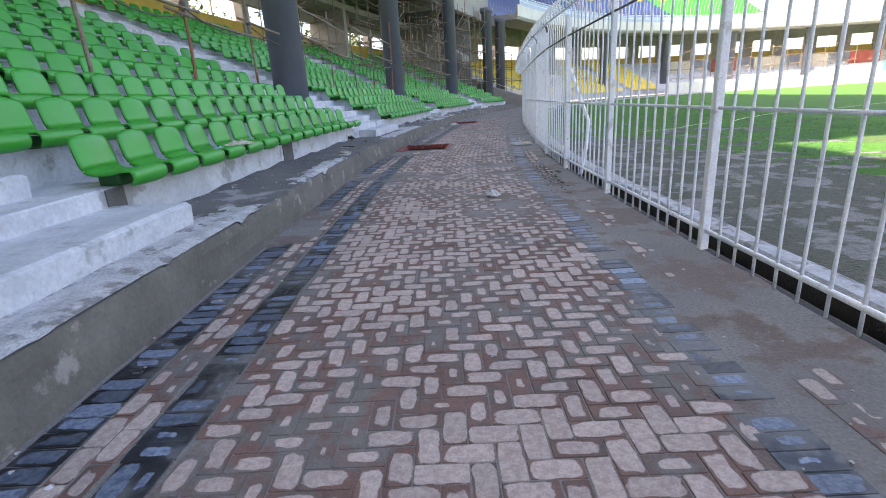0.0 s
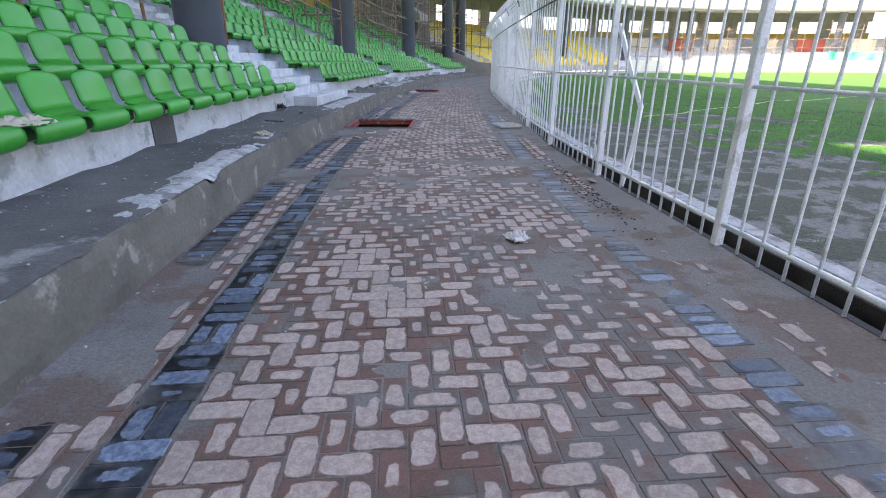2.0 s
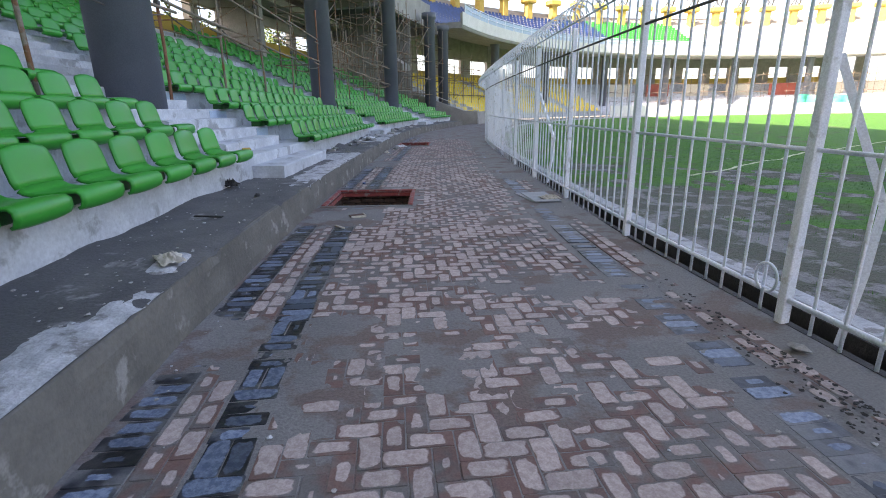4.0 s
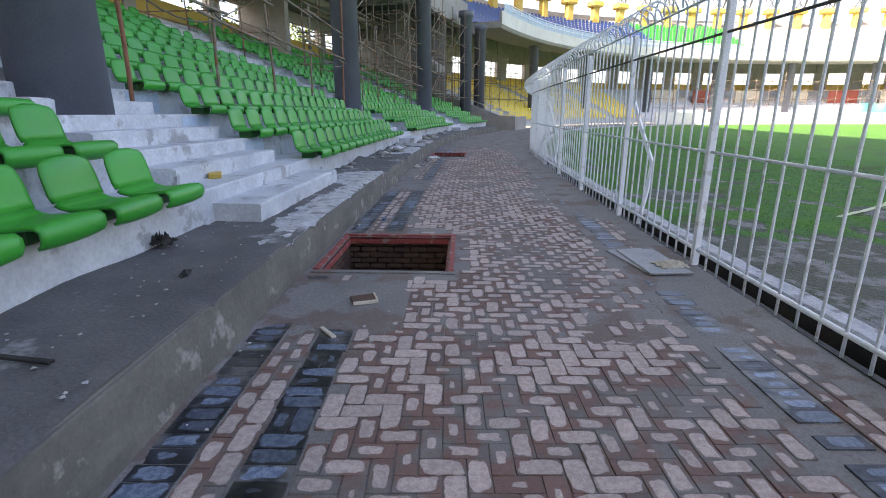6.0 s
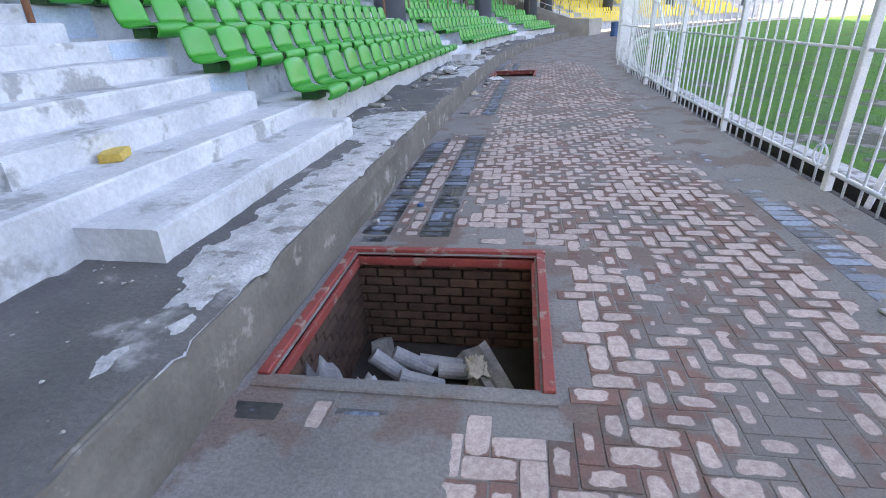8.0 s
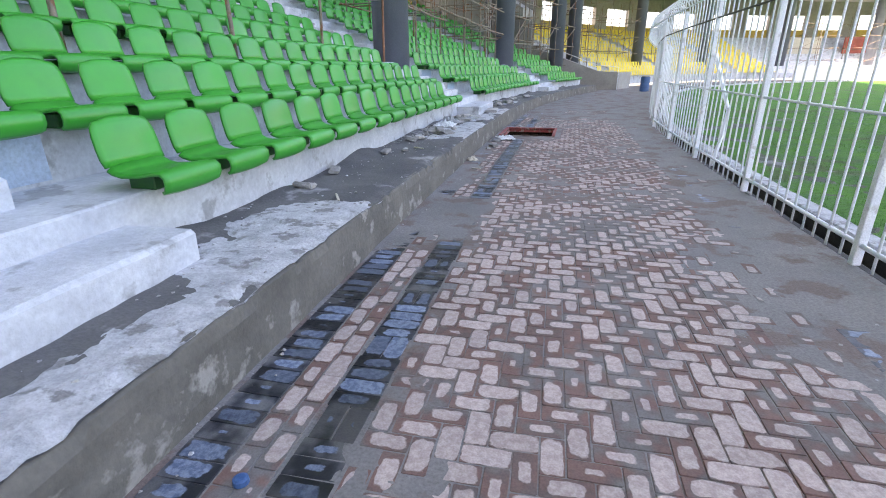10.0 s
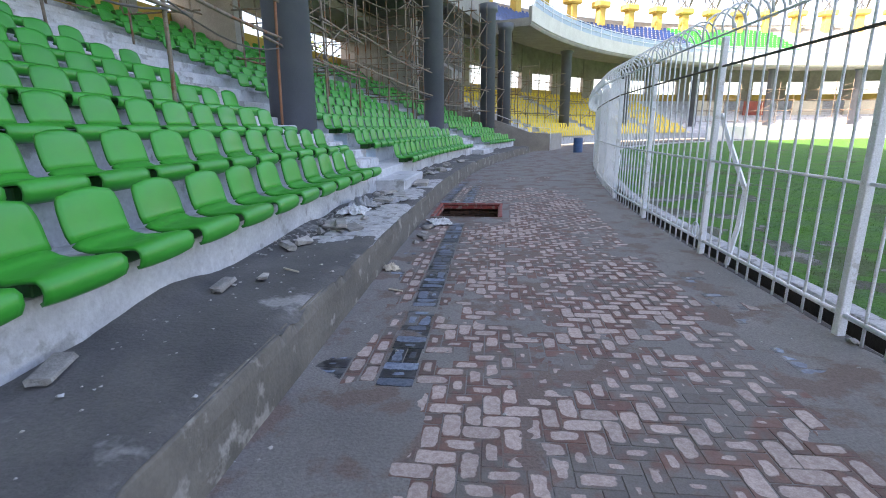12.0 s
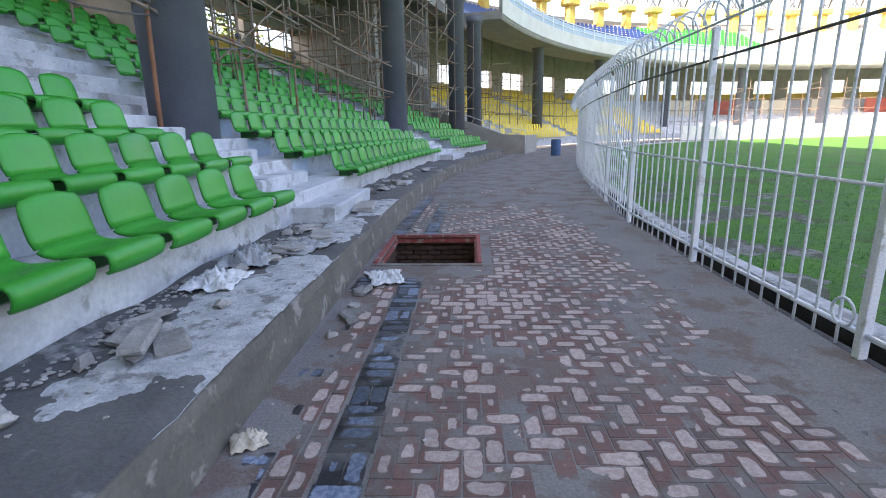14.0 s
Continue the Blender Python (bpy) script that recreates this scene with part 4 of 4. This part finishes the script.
part("panel", mesh_of("panel", [v for s in np.arange(53, 125, 1.5) for v in (world_to(bal, at(s, -1.53, DECK_Z + 1.2)), world_to(bal, at(s, -1.53, DECK_Z + 2.05)))], [(2 * k, 2 * k + 1, 2 * k + 3, 2 * k + 2) for k in range(47)], M_BLUEW), bal, None, "pale blue glassy infill")


def corbel(s):
    root = thing("roof_pier", spot(s, -16.6, 15.0), "yellow concrete pier with a steel roof truss", "pier", "yellow roof piers")
    part("shaft", box("shaft", 1.1, 1.0, 3.0, M_OCHRE, 0.05, 0.0), root)
    part("cap", box("cap", 2.3, 1.8, 0.9, M_OCHRE, 0.2, 3.0), root)
    for a, b in (((-0.7, 0, 3.9), (-0.3, 2.6, 7.0)), ((0.7, 0, 3.9), (0.3, 2.6, 7.0)), ((-0.7, 0, 3.9), (-0.2, -2.0, 6.4)), ((0.7, 0, 3.9), (0.2, -2.0, 6.4)), ((-0.7, 0, 3.9), (0.3, 2.6, 7.0)), ((0, 0, 3.9), (0, 0, 6.4))):
        part("truss_tube", tube("truss_tube", [a, b], 0.09, M_COLUMN, 6), root)
    return root


c0 = corbel(60.0)
for s in np.arange(63.8, 185, 3.8):
    copy_thing(c0, spot(float(s), -16.6, 15.0))

# opposite side: unfinished lower level with boards and scaffold
for k, s in enumerate(np.arange(92, 150, 7.0)):
    ob = new("hoarding", box("hoarding", 4.5, 0.12, 2.0, M_REDWALL if k % 3 == 1 else M_CARD, 0.02, 0.0))
    ob.matrix_world = spot(float(s), -6.4, 2.9)
    tagged(ob, "dull red boarding at the far stand" if k % 3 == 1 else "pale boarding at the far stand", "hoarding", "boards on the far stand")
for k, s in enumerate(np.arange(88, 150, 8.0)):
    scaffold_tower(float(s), float(s) + 4.5, -2.2, -5.0, 0.7, 7.0, 900 + 17 * k)
tarp = new("tarpaulin", mesh_of("tarpaulin", [at(118 + 0.6 * i, 1.0 + 0.4 * math.sin(i * 1.3) + 0.2 * math.cos(k * 2 + i), 0.0 + 0.55 * k + 0.1 * math.sin(i * 0.9)) for i in range(16) for k in range(6)], [(i * 6 + k, i * 6 + k + 1, i * 6 + k + 7, i * 6 + k + 6) for i in range(15) for k in range(5)], M_TARP, True))
tagged(tarp, "green tarpaulin screen across the pitch", "tarpaulin")
# added white strip that gives the bright band of sunlit stand concrete
sweep("boundary_wall", [(3.9, -0.2), (3.9, 1.5), (4.05, 1.5), (4.05, -0.2)], 80, 170, M_CREAM, 1.0, label="white strip added for the sunlit concrete front of the far stand", closed=True)


def in_hole(s, d):
    return any(h[0] - 0.16 < s < h[1] + 0.16 and h[2] - 0.14 < d < h[3] + 0.16 for h in HOLES)

# ---- rubble and litter ----


def rock_data(seed, sx, sy, sz, rough=0.35):
    """A broken lump: the hull of a few scattered points, flat underneath."""
    rnd = random.Random(seed * 13 + 1)
    bm = bmesh.new()
    for k in range(15):
        v = Vector((rnd.gauss(0, 1), rnd.gauss(0, 1), rnd.gauss(0, 1))).normalized() * rnd.uniform(0.5 - rough * 0.5, 0.5)
        bm.verts.new((v.x * sx * 1.15, v.y * sy * 1.15, max(-0.22, v.z) * sz))
    hull = bmesh.ops.convex_hull(bm, input=bm.verts[:])
    loose = [g for g in hull["geom_interior"] + hull["geom_unused"] if isinstance(g, bmesh.types.BMVert)]
    bmesh.ops.delete(bm, geom=list(set(loose)), context="VERTS")
    low = min(v.co.z for v in bm.verts)
    for v in bm.verts:
        v.co.z -= low
    bm.verts.index_update()
    out = [v.co.copy() for v in bm.verts], [[v.index for v in f.verts] for f in bm.faces]
    bm.free()
    return out


def rock(s, d, z, size, seed, mat=None, name="rubble_stone", label="broken grey lump of concrete", category="rubble"):
    ob = new(name, mesh_of(name, *rock_data(seed, *size), mat or M_STONE))
    ob.matrix_world = spot(s, d, z - 0.006, seed * 47 % 360)
    return tagged(ob, label, category, "rubble on the walk")


def slab(s, d, z, size, turn, seed, mat=None, name="broken_slab", label="broken flat piece of grey concrete", tilt=0):
    ob = new(name, box(name, *size, mat or M_STONE, min(size) * 0.25, 0.0, min(size) * 0.22, seed))
    ob.matrix_world = spot(s, d, z - 0.004, turn, tilt, tilt * 0.5)
    return tagged(ob, label, "rubble", "rubble on the walk")


def crumpled(s, d, z, sx, sy, h, seed, mat, name, label, turn=0, grid=26):
    """A crumpled sheet lying on what is under it."""
    verts = []
    for i in range(grid):
        for k in range(grid):
            u, w = i / (grid - 1) - 0.5, k / (grid - 1) - 0.5
            q = Vector((u * 3.2 + seed, w * 3.2, seed * 0.7))
            e = 1 - max(abs(u), abs(w)) * 1.6
            fold = 1.0 - 2.2 * abs(noise.noise(q * 1.3)) + 0.7 * (0.5 - 2.0 * abs(noise.noise(q * 2.9 + Vector((5, 0, 0))))) + 0.3 * noise.noise(q * 7.0)
            zz = h * max(0.02, fold) * max(0.12, e)
            edge = 1 + 0.3 * noise.noise(Vector((u * 4, w * 4, seed))) 
            verts.append((u * sx * edge, w * sy * edge, zz + 0.004))
    faces = [(i * grid + k, (i + 1) * grid + k, (i + 1) * grid + k + 1, i * grid + k + 1) for i in range(grid - 1) for k in range(grid - 1)]
    ob = new(name, mesh_of(name, verts, faces, mat, True))
    mod = ob.modifiers.new("thickness", "SOLIDIFY")
    mod.thickness = 0.003
    ob.matrix_world = spot(s, d, z, turn)
    return tagged(ob, label, name.replace("_", " "), "")


LZ = 0.418
for k, (s, d, w, l, h) in enumerate(((23.25, -0.42, 0.14, 0.12, 0.1), (22.75, -0.62, 0.13, 0.16, 0.09), (22.55, -0.5, 0.12, 0.1, 0.06), (23.7, -0.9, 0.18, 0.2, 0.08), (24.0, -0.7, 0.2, 0.15, 0.1), (24.6, -0.75, 0.22, 0.18, 0.11), (25.0, -0.65, 0.16, 0.22, 0.09), (25.3, -0.85, 0.2, 0.16, 0.12), (20.95, -0.55, 0.16, 0.12, 0.08), (28.5, -0.6, 0.2, 0.16, 0.12), (29.0, -0.5, 0.26, 0.2, 0.14), (29.6, -0.7, 0.2, 0.2, 0.1), (31.0, -0.5, 0.3, 0.2, 0.16), (31.8, -0.6, 0.3, 0.25, 0.15), (33.0, -0.4, 0.35, 0.25, 0.2))):
    rock(s, d, LZ, (w, l, h), k)
for k, (s, d, w, l, h) in enumerate(((23.62, 0.18, 0.13, 0.11, 0.1), (24.2, 0.2, 0.12, 0.14, 0.07), (15.9, 0.1, 0.09, 0.08, 0.06), (9.65, 3.72, 0.14, 0.13, 0.1), (21.0, 3.85, 0.16, 0.1, 0.07), (27.2, 0.4, 0.2, 0.12, 0.08))):
    rock(s, d, 0.006, (w, l, h), k + 30)
for k, (s, d, z, size, turn) in enumerate(((22.65, -0.52, LZ + 0.06, (0.4, 0.12, 0.045), 20), (21.85, -0.78, LZ, (0.26, 0.1, 0.06), 40), (22.0, -0.68, LZ, (0.2, 0.08, 0.07), -20), (25.2, -0.4, LZ + 0.02, (0.5, 0.22, 0.03), 15), (24.6, -0.5, LZ + 0.03, (0.32, 0.2, 0.035), 60), (25.6, -0.7, LZ, (0.34, 0.16, 0.05), -35), (20.75, -0.75, LZ, (0.28, 0.09, 0.05), 10), (23.95, 0.22, 0.004, (0.26, 0.1, 0.05), 30), (24.55, 0.2, 0.004, (0.22, 0.12, 0.06), -10), (18.9, -0.85, LZ, (0.24, 0.08, 0.05), 75), (19.6, -0.9, LZ, (0.3, 0.1, 0.04), 20), (27.0, -0.35, LZ, (0.7, 0.3, 0.06), 5), (29.9, -0.4, LZ, (0.5, 0.22, 0.08), 25))):
    slab(s, d, z, size, turn, k)
crumpled(23.7, -0.72, LZ, 0.45, 0.4, 0.12, 2.0, M_PLASTIC, "plastic_sheet", "crumpled dusty white plastic sheet on the ledge")
crumpled(24.3, -0.8, LZ, 0.7, 0.45, 0.16, 5.0, M_SHEET, "cement_sack", "torn grey cement sack lying on the ledge", 20)
crumpled(24.75, -0.45, LZ, 0.7, 0.5, 0.08, 8.0, M_SHEET, "cement_sack", "flattened grey cement sack on the ledge", -15)
crumpled(24.95, 0.35, 0.012, 0.5, 0.35, 0.09, 9.0, M_PLASTIC, "plastic_sheet", "clear plastic sheet crumpled beside the manhole", 18)
crumpled(22.45, 0.11, 0.006, 0.13, 0.17, 0.09, 11.0, M_CARD, "paper_wrapper", "torn brown paper wrapper against the kerb", 30, 18)
crumpled(8.0, 2.48, 0.008, 0.17, 0.15, 0.1, 13.0, M_PLASTIC, "plastic_wrapper", "crumpled clear plastic wrapper on the pavers", 20, 18)
bag = crumpled(8.12, -0.96, FIRST_Z + SEAT_UP + 0.012, 0.42, 0.34, 0.07, 15.0, M_CARD, "paper_bag", "crumpled pale paper bag lying on a green seat", 10, 18)
crumpled(7.62, -0.97, 0.88, 0.22, 0.16, 0.04, 17.0, M_BLUEW, "plastic_wrapper", "pale blue plastic wrapper on the paper bag", 40, 18)
crumpled(13.0, -0.42, LZ, 0.12, 0.06, 0.03, 19.0, M_DARK, "rag", "dark rag lying on the ledge", 15, 18)
crumpled(10.6, -0.2, LZ + 0.01, 0.3, 0.16, 0.05, 21.0, M_CARD, "paper_scrap", "pale paper scrap near the kerb edge", 35, 18)
crumpled(13.6, -1.0, LZ + 0.02, 0.16, 0.2, 0.12, 23.0, M_DARK, "black_bag", "black plastic bag in the riser corner", 0, 18)
crumpled(14.35, 3.62, 0.03, 0.22, 0.3, 0.07, 25.0, M_CARD, "paper_scrap", "crumpled paper lying on a grey board", 10, 18)
heap = random.Random(21)
for k in range(26):
    s = heap.choice((22.7, 22.9, 24.4, 24.8, 25.3, 28.9, 30.2)) + heap.gauss(0, 0.16)
    d = min(-0.25, -0.72 + heap.gauss(0, 0.13))
    if k % 3:
        rock(s, d, LZ, (heap.uniform(0.08, 0.2), heap.uniform(0.07, 0.14), heap.uniform(0.06, 0.14)), k + 90)
    else:
        slab(s, d, LZ + 0.01, (heap.uniform(0.16, 0.36), heap.uniform(0.09, 0.2), heap.uniform(0.03, 0.05)), heap.uniform(0, 180), k + 120, None, "broken_slab", "broken flat piece of grey concrete", heap.uniform(-12, 12))
# grey boards by the fence
for k, (s, d, z, turn) in enumerate(((14.55, 3.45, 0.006, 12), (14.5, 3.5, 0.022, 5))):
    ob = new("grey_board", box("grey_board", 0.85, 0.42, 0.014, M_SHEET, 0.003, 0.0, 0.003, k))
    ob.matrix_world = spot(s, d, z, turn)
    tagged(ob, "thin dusty grey board lying by the fence", "board", "boards by the fence")
for s, d, z, l, w, turn, mt, lb in ((12.92, 0.58, 0.008, 0.2, 0.035, 40, M_CARD, "short pale wooden stick on the cement"), (21.15, -0.42, LZ, 0.2, 0.012, 60, M_CARD, "thin pale stick on the ledge"), (11.9, -0.5, LZ, 0.3, 0.03, 80, M_DARK, "dark burnt stick on the ledge"), (18.6, -0.35, LZ, 0.24, 0.02, 30, M_CARD, "thin pale stick on the ledge"), (21.8, 0.3, 0.01, 0.16, 0.02, 70, M_CARD, "small pale wood splinter on the cement"), (6.0, -0.9, LZ + 0.02, 0.32, 0.02, 20, M_DARK, "dark wire end on the ledge")):
    ob = new("stick", box("stick", l, w, 0.014, mt, 0.003, 0.0, 0.003, int(s * 10)))
    ob.matrix_world = spot(s, d, z, turn)
    tagged(ob, lb, "stick", "")
ob = new("wood_block", box("wood_block", 0.22, 0.14, 0.06, M_OCHRE, 0.006, 0.0, 0.004, 3))
ob.matrix_world = spot(15.2, -1.4, FIRST_Z, 25)
tagged(ob, "small yellow wooden block on the terrace tread", "block")
ob = new("bottle_cap", mesh_of("bottle_cap", *tube_data([(0, 0, 0), (0, 0, 0.02), (0, 0, 0.024)], [0.032, 0.03, 0.02], 14), M_BARREL))
ob.matrix_world = spot(16.25, 0.4, 0.006)
tagged(ob, "small bright blue plastic cap on the pavers", "cap")
lid_ = thing("broken_cover", spot(13.48, 0.72, 0.008, 20), "broken dark cover plate with a pale rim", "cover")
part("plate", box("plate", 0.18, 0.2, 0.018, M_PIT, 0.004, 0.0, 0.004, 8), lid_)
for x, y, sx, sy in ((0.09, 0, 0.016, 0.2), (0, 0.1, 0.16, 0.016)):
    part("rim", box("rim", sx, sy, 0.03, M_CARD, 0.004, 0.0, 0.003, 4), lid_, pose(x, y, 0), "pale worn rim")
# rubbish in the pits
for hs, hd in ((14.8, 0.75), (26.1, 0.75)):
    for k in range(7):
        rr = random.Random(k + int(hs))
        rock(hs + rr.uniform(-0.5, 0.5), hd + rr.uniform(-0.5, 0.5), -0.8, (0.25, 0.2, 0.22), k + 60, None, "pit_rubble", "grey lump of rubble in the manhole", "rubble")
for k, (s, d) in enumerate(((14.95, 0.55), (15.05, 0.7), (14.9, 0.8), (15.1, 0.9), (15.05, 1.05))):
    ob = new("pipe_end", mesh_of("pipe_end", *tube_data([(0, 0, 0), (0, 0, 0.3), (0, 0, 0.3), (0, 0, 0.02)], [0.055, 0.055, 0.047, 0.047], 14), M_SHEET))
    ob.matrix_world = spot(s, d, -0.72, 0, 50 + 8 * k, 12 * k)
    tagged(ob, "short grey pipe end standing in the manhole", "pipe", "pipes in the manhole")
slab(14.75, 1.2, -0.6, (0.7, 0.14, 0.12), 30, 77, M_STONE, "concrete_post", "broken concrete post leaning in the manhole", 22)
crumpled(14.85, 1.05, -0.5, 0.2, 0.16, 0.1, 33.0, M_CARD, "carton", "pale torn carton in the manhole", 10, 18)
crumpled(14.5, 0.2, -0.62, 0.3, 0.7, 0.5, 35.0, M_SHEET, "plastic_sheet", "grey plastic sheet hanging in the manhole", 0, 18)
# crumbs of mortar and dead leaves
rc = random.Random(11)
chip = rock_data(5, 1.0, 0.8, 0.5)
chips, leaves_, pale = [], [], []
for k in range(1500):
    s = rc.uniform(2, 32)
    d, z = (rc.uniform(-1.0, -0.05), LZ - 0.004) if rc.random() < 0.6 else (rc.choice((abs(rc.gauss(0, 0.18)), 3.7 - abs(rc.gauss(0, 0.3)), rc.uniform(0.05, 3.8))), 0.004)
    if d > 0 and in_hole(s, d):
        continue
    (chips if rc.random() < 0.75 else pale).append(spot(s, d, z, rc.uniform(0, 360)) @ Matrix.Scale(abs(rc.gauss(0.012, 0.012)) + 0.005, 4))
for k in range(260):
    s, d = rc.gauss(9.4, 0.6), 3.62 - abs(rc.gauss(0, 0.13))
    leaves_.append(spot(s, d, 0.018, rc.uniform(0, 360)) @ Matrix.Scale(rc.uniform(0.012, 0.035), 4))
for k in range(500):
    s, d = rc.choice((rc.gauss(22.8, 0.5), rc.gauss(24.6, 0.6), rc.gauss(29, 1.2))), -1.03 + abs(rc.gauss(0, 0.2))
    chips.append(spot(s, min(d, -0.1), LZ, rc.uniform(0, 360)) @ Matrix.Scale(rc.uniform(0.015, 0.06), 4))
tagged(new("crumbs", joined("crumbs", chip, chips, M_STONE)), "grey crumbs of mortar strewn about", "crumbs", "", "stuff")
tagged(new("pale_crumbs", joined("pale_crumbs", chip, pale, M_MORTAR)), "pale crumbs of mortar strewn about", "crumbs", "", "stuff")
tagged(new("dead_leaves", joined("dead_leaves", chip, leaves_, M_DARK)), "dark dead leaves swept by the fence", "leaves", "", "stuff")
# grass tufts beside the pitch
blade = ([(-0.006, 0, 0), (0.006, 0, 0), (0.004, 0.012, 0.05), (0.0, 0.035, 0.085), (-0.004, 0.012, 0.05), (0.03, 0.01, 0), (0.038, 0.012, 0), (0.05, 0.0, 0.06), (-0.03, -0.01, 0), (-0.022, -0.012, 0), (-0.045, -0.03, 0.065)], [(0, 1, 2, 4), (4, 2, 3), (5, 6, 7), (8, 9, 10)])
tufts = []
for k in range(34000):
    s, d = rc.uniform(-2, 36), 0.65 + rc.random() ** 1.4 * 9
    h = grass_height(s, d)
    if h > -0.105 or rc.random() < 0.4 * min(1.0, 0.25 + 0.2 * d) * (noise.noise(Vector((s * 1.1, d * 1.1, 9.0))) > -0.1):
        tufts.append(spot(s, d + fence_d(s), max(h, -0.1) - 0.005, rc.uniform(0, 360)) @ Matrix.Scale(rc.uniform(0.25, 0.7), 4))
tagged(new("grass_tufts", joined("grass_tufts", blade, tufts, M_GRASS)), "short green grass tufts along the pitch edge", "grass", "", "stuff")

# ---- pavers ----


def paver_data(lx, ly, seed, top=0.0026):
    """A worn paver: nicked corners and a small chamfer round a flat face."""
    rnd = random.Random(seed)
    verts, faces = [], []
    nick = [rnd.uniform(0.002, 0.007) for _ in range(8)]
    for inset, z in ((0.0, -0.05), (0.0005, top - 0.0035), (0.0028, top)):
        hx, hy = lx / 2 - inset, ly / 2 - inset
        k = 0
        for cx, cy in ((1, 1), (-1, 1), (-1, -1), (1, -1)):
            a, b = (cx * (hx - nick[k]), cy * hy), (cx * hx, cy * (hy - nick[k + 1]))
            for x, y in ((b, a) if cx * cy > 0 else (a, b)):
                verts.append((x, y, z + (rnd.uniform(-0.0005, 0.0005) if z > 0 else 0)))
            k += 2
    for r_ in range(2):
        faces += [(r_ * 8 + k, r_ * 8 + (k + 1) % 8, (r_ + 1) * 8 + (k + 1) % 8, (r_ + 1) * 8 + k) for k in range(8)]
    faces.append(tuple(range(16, 24)))
    return verts, faces


def faced(me, base, seeds):
    """Keeps each paver's own face coordinates and a number of its own on its points."""
    local = np.array([tuple(v) for v in base[0]])
    rows = np.tile(local, (len(seeds), 1))
    rows[:, 2] = np.repeat(seeds, len(local))
    me.attributes.new("face", "FLOAT_VECTOR", "POINT").data.foreach_set("vector", rows.ravel())
    return me


CELL = 0.1065
BRICK_L, BRICK_W, SLATE_L, SLATE_W = 0.2085, 0.102, 0.236, 0.105
M_BRICK = paver_material("worn_brick_paver", BRICK_L, BRICK_W, (0.46, 0.385, 0.355), (0.375, 0.3, 0.275), (0.175, 0.1, 0.082), (0.125, 0.088, 0.076), (0.16, 0.148, 0.14), 0.0, 0.12, 0.75)
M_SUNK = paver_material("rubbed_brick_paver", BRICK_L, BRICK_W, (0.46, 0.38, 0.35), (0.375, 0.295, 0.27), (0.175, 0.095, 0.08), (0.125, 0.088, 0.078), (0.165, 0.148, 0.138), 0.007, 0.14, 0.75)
# the blue pad tones also hold the sky's sheen on the dark slate
M_SLATE = paver_material("blue_black_sheen_paver", SLATE_L, SLATE_W, (0.075, 0.105, 0.165), (0.16, 0.2, 0.265), (0.016, 0.018, 0.024), (0.035, 0.042, 0.055), (0.1, 0.1, 0.1), 0.003, 0.6, 0.42)
BRICKS = [paver_data(BRICK_L, BRICK_W, k) for k in range(8)]
SLATES = [paver_data(SLATE_L, SLATE_W, 30 + k) for k in range(5)]
rb = random.Random(5)
red, slate = [], []
n_across = 22
LENGTH = 46 * STATION
for i in range(int(LENGTH / CELL)):
    for k in range(n_across):
        s, d = i * CELL, 0.765 + k * CELL
        cls = (i - k) % 4
        if cls == 0:
            red.append(((s + CELL) / STATION, d + CELL / 2, 90))
        elif cls == 3 and k < n_across - 1:
            red.append(((s + CELL / 2) / STATION, d + CELL, 0))
for i in range(int(LENGTH / 0.1075)):
    s = i * 0.1075 / STATION
    slate.append((s, 0.16, 0))
    if i % 6 == 0:
        slate.append((s + 0.058 / STATION, 0.583, 90)), slate.append((s + 0.058 / STATION, 0.691, 90))
    elif i % 6 > 1:
        slate.append((s, 0.637, 0))
    slate.append((s, float(np.interp(s, (5, 13), (3.17, 3.33))), 0)) if rb.random() < 0.95 else None
for i in range(int(LENGTH / 0.212)):
    s = i * 0.212
    for off, d in ((0.0, 0.339), (0.106, 0.449), (0.05, 3.5), (0.15, 3.61)):
        red.append(((s + off) / STATION, d, 90))


def lay(spots, datas, mat, name, owner, near_from, near_to, label):
    meshes = [faced(mesh_of(name, *d_, mat), d_, [k / len(datas)]) for k, d_ in enumerate(datas)]
    groups = [[] for _ in datas]
    for s, d, turn in spots:
        if in_hole(s, d):
            continue
        m = spot(s, d, rb.uniform(-0.0022, 0.0014), turn - 90 + rb.uniform(-1.2, 1.2), rb.uniform(-0.3, 0.3), rb.uniform(-0.3, 0.3))
        v = rb.randrange(len(datas))
        if near_from < s < near_to:
            part(name, meshes[v], owner, m)
        else:
            groups[v].append(m)
    for data, g in zip(datas, groups):
        title, words = label.split("|")
        ob = new(title, faced(joined(title, data, g, mat), data, [rb.random() for _ in g]))
        tagged(ob, words, "pavers", "", "stuff")


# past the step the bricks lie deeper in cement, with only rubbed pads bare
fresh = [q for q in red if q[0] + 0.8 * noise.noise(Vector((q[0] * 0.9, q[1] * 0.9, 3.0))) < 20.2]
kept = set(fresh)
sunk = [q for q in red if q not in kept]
lay(fresh, BRICKS, M_BRICK, "brick", pavement, 15.4, 16.6, "laid_bricks|worn pinkish brick pavers in herringbone half under cement")
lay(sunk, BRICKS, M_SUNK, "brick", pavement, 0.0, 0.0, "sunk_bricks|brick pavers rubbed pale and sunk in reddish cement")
lay(slate, SLATES, M_SLATE, "slate_paver", pavement, 15.4, 21.5, "laid_slate_pavers|dark blue-black paver strips along the walk")
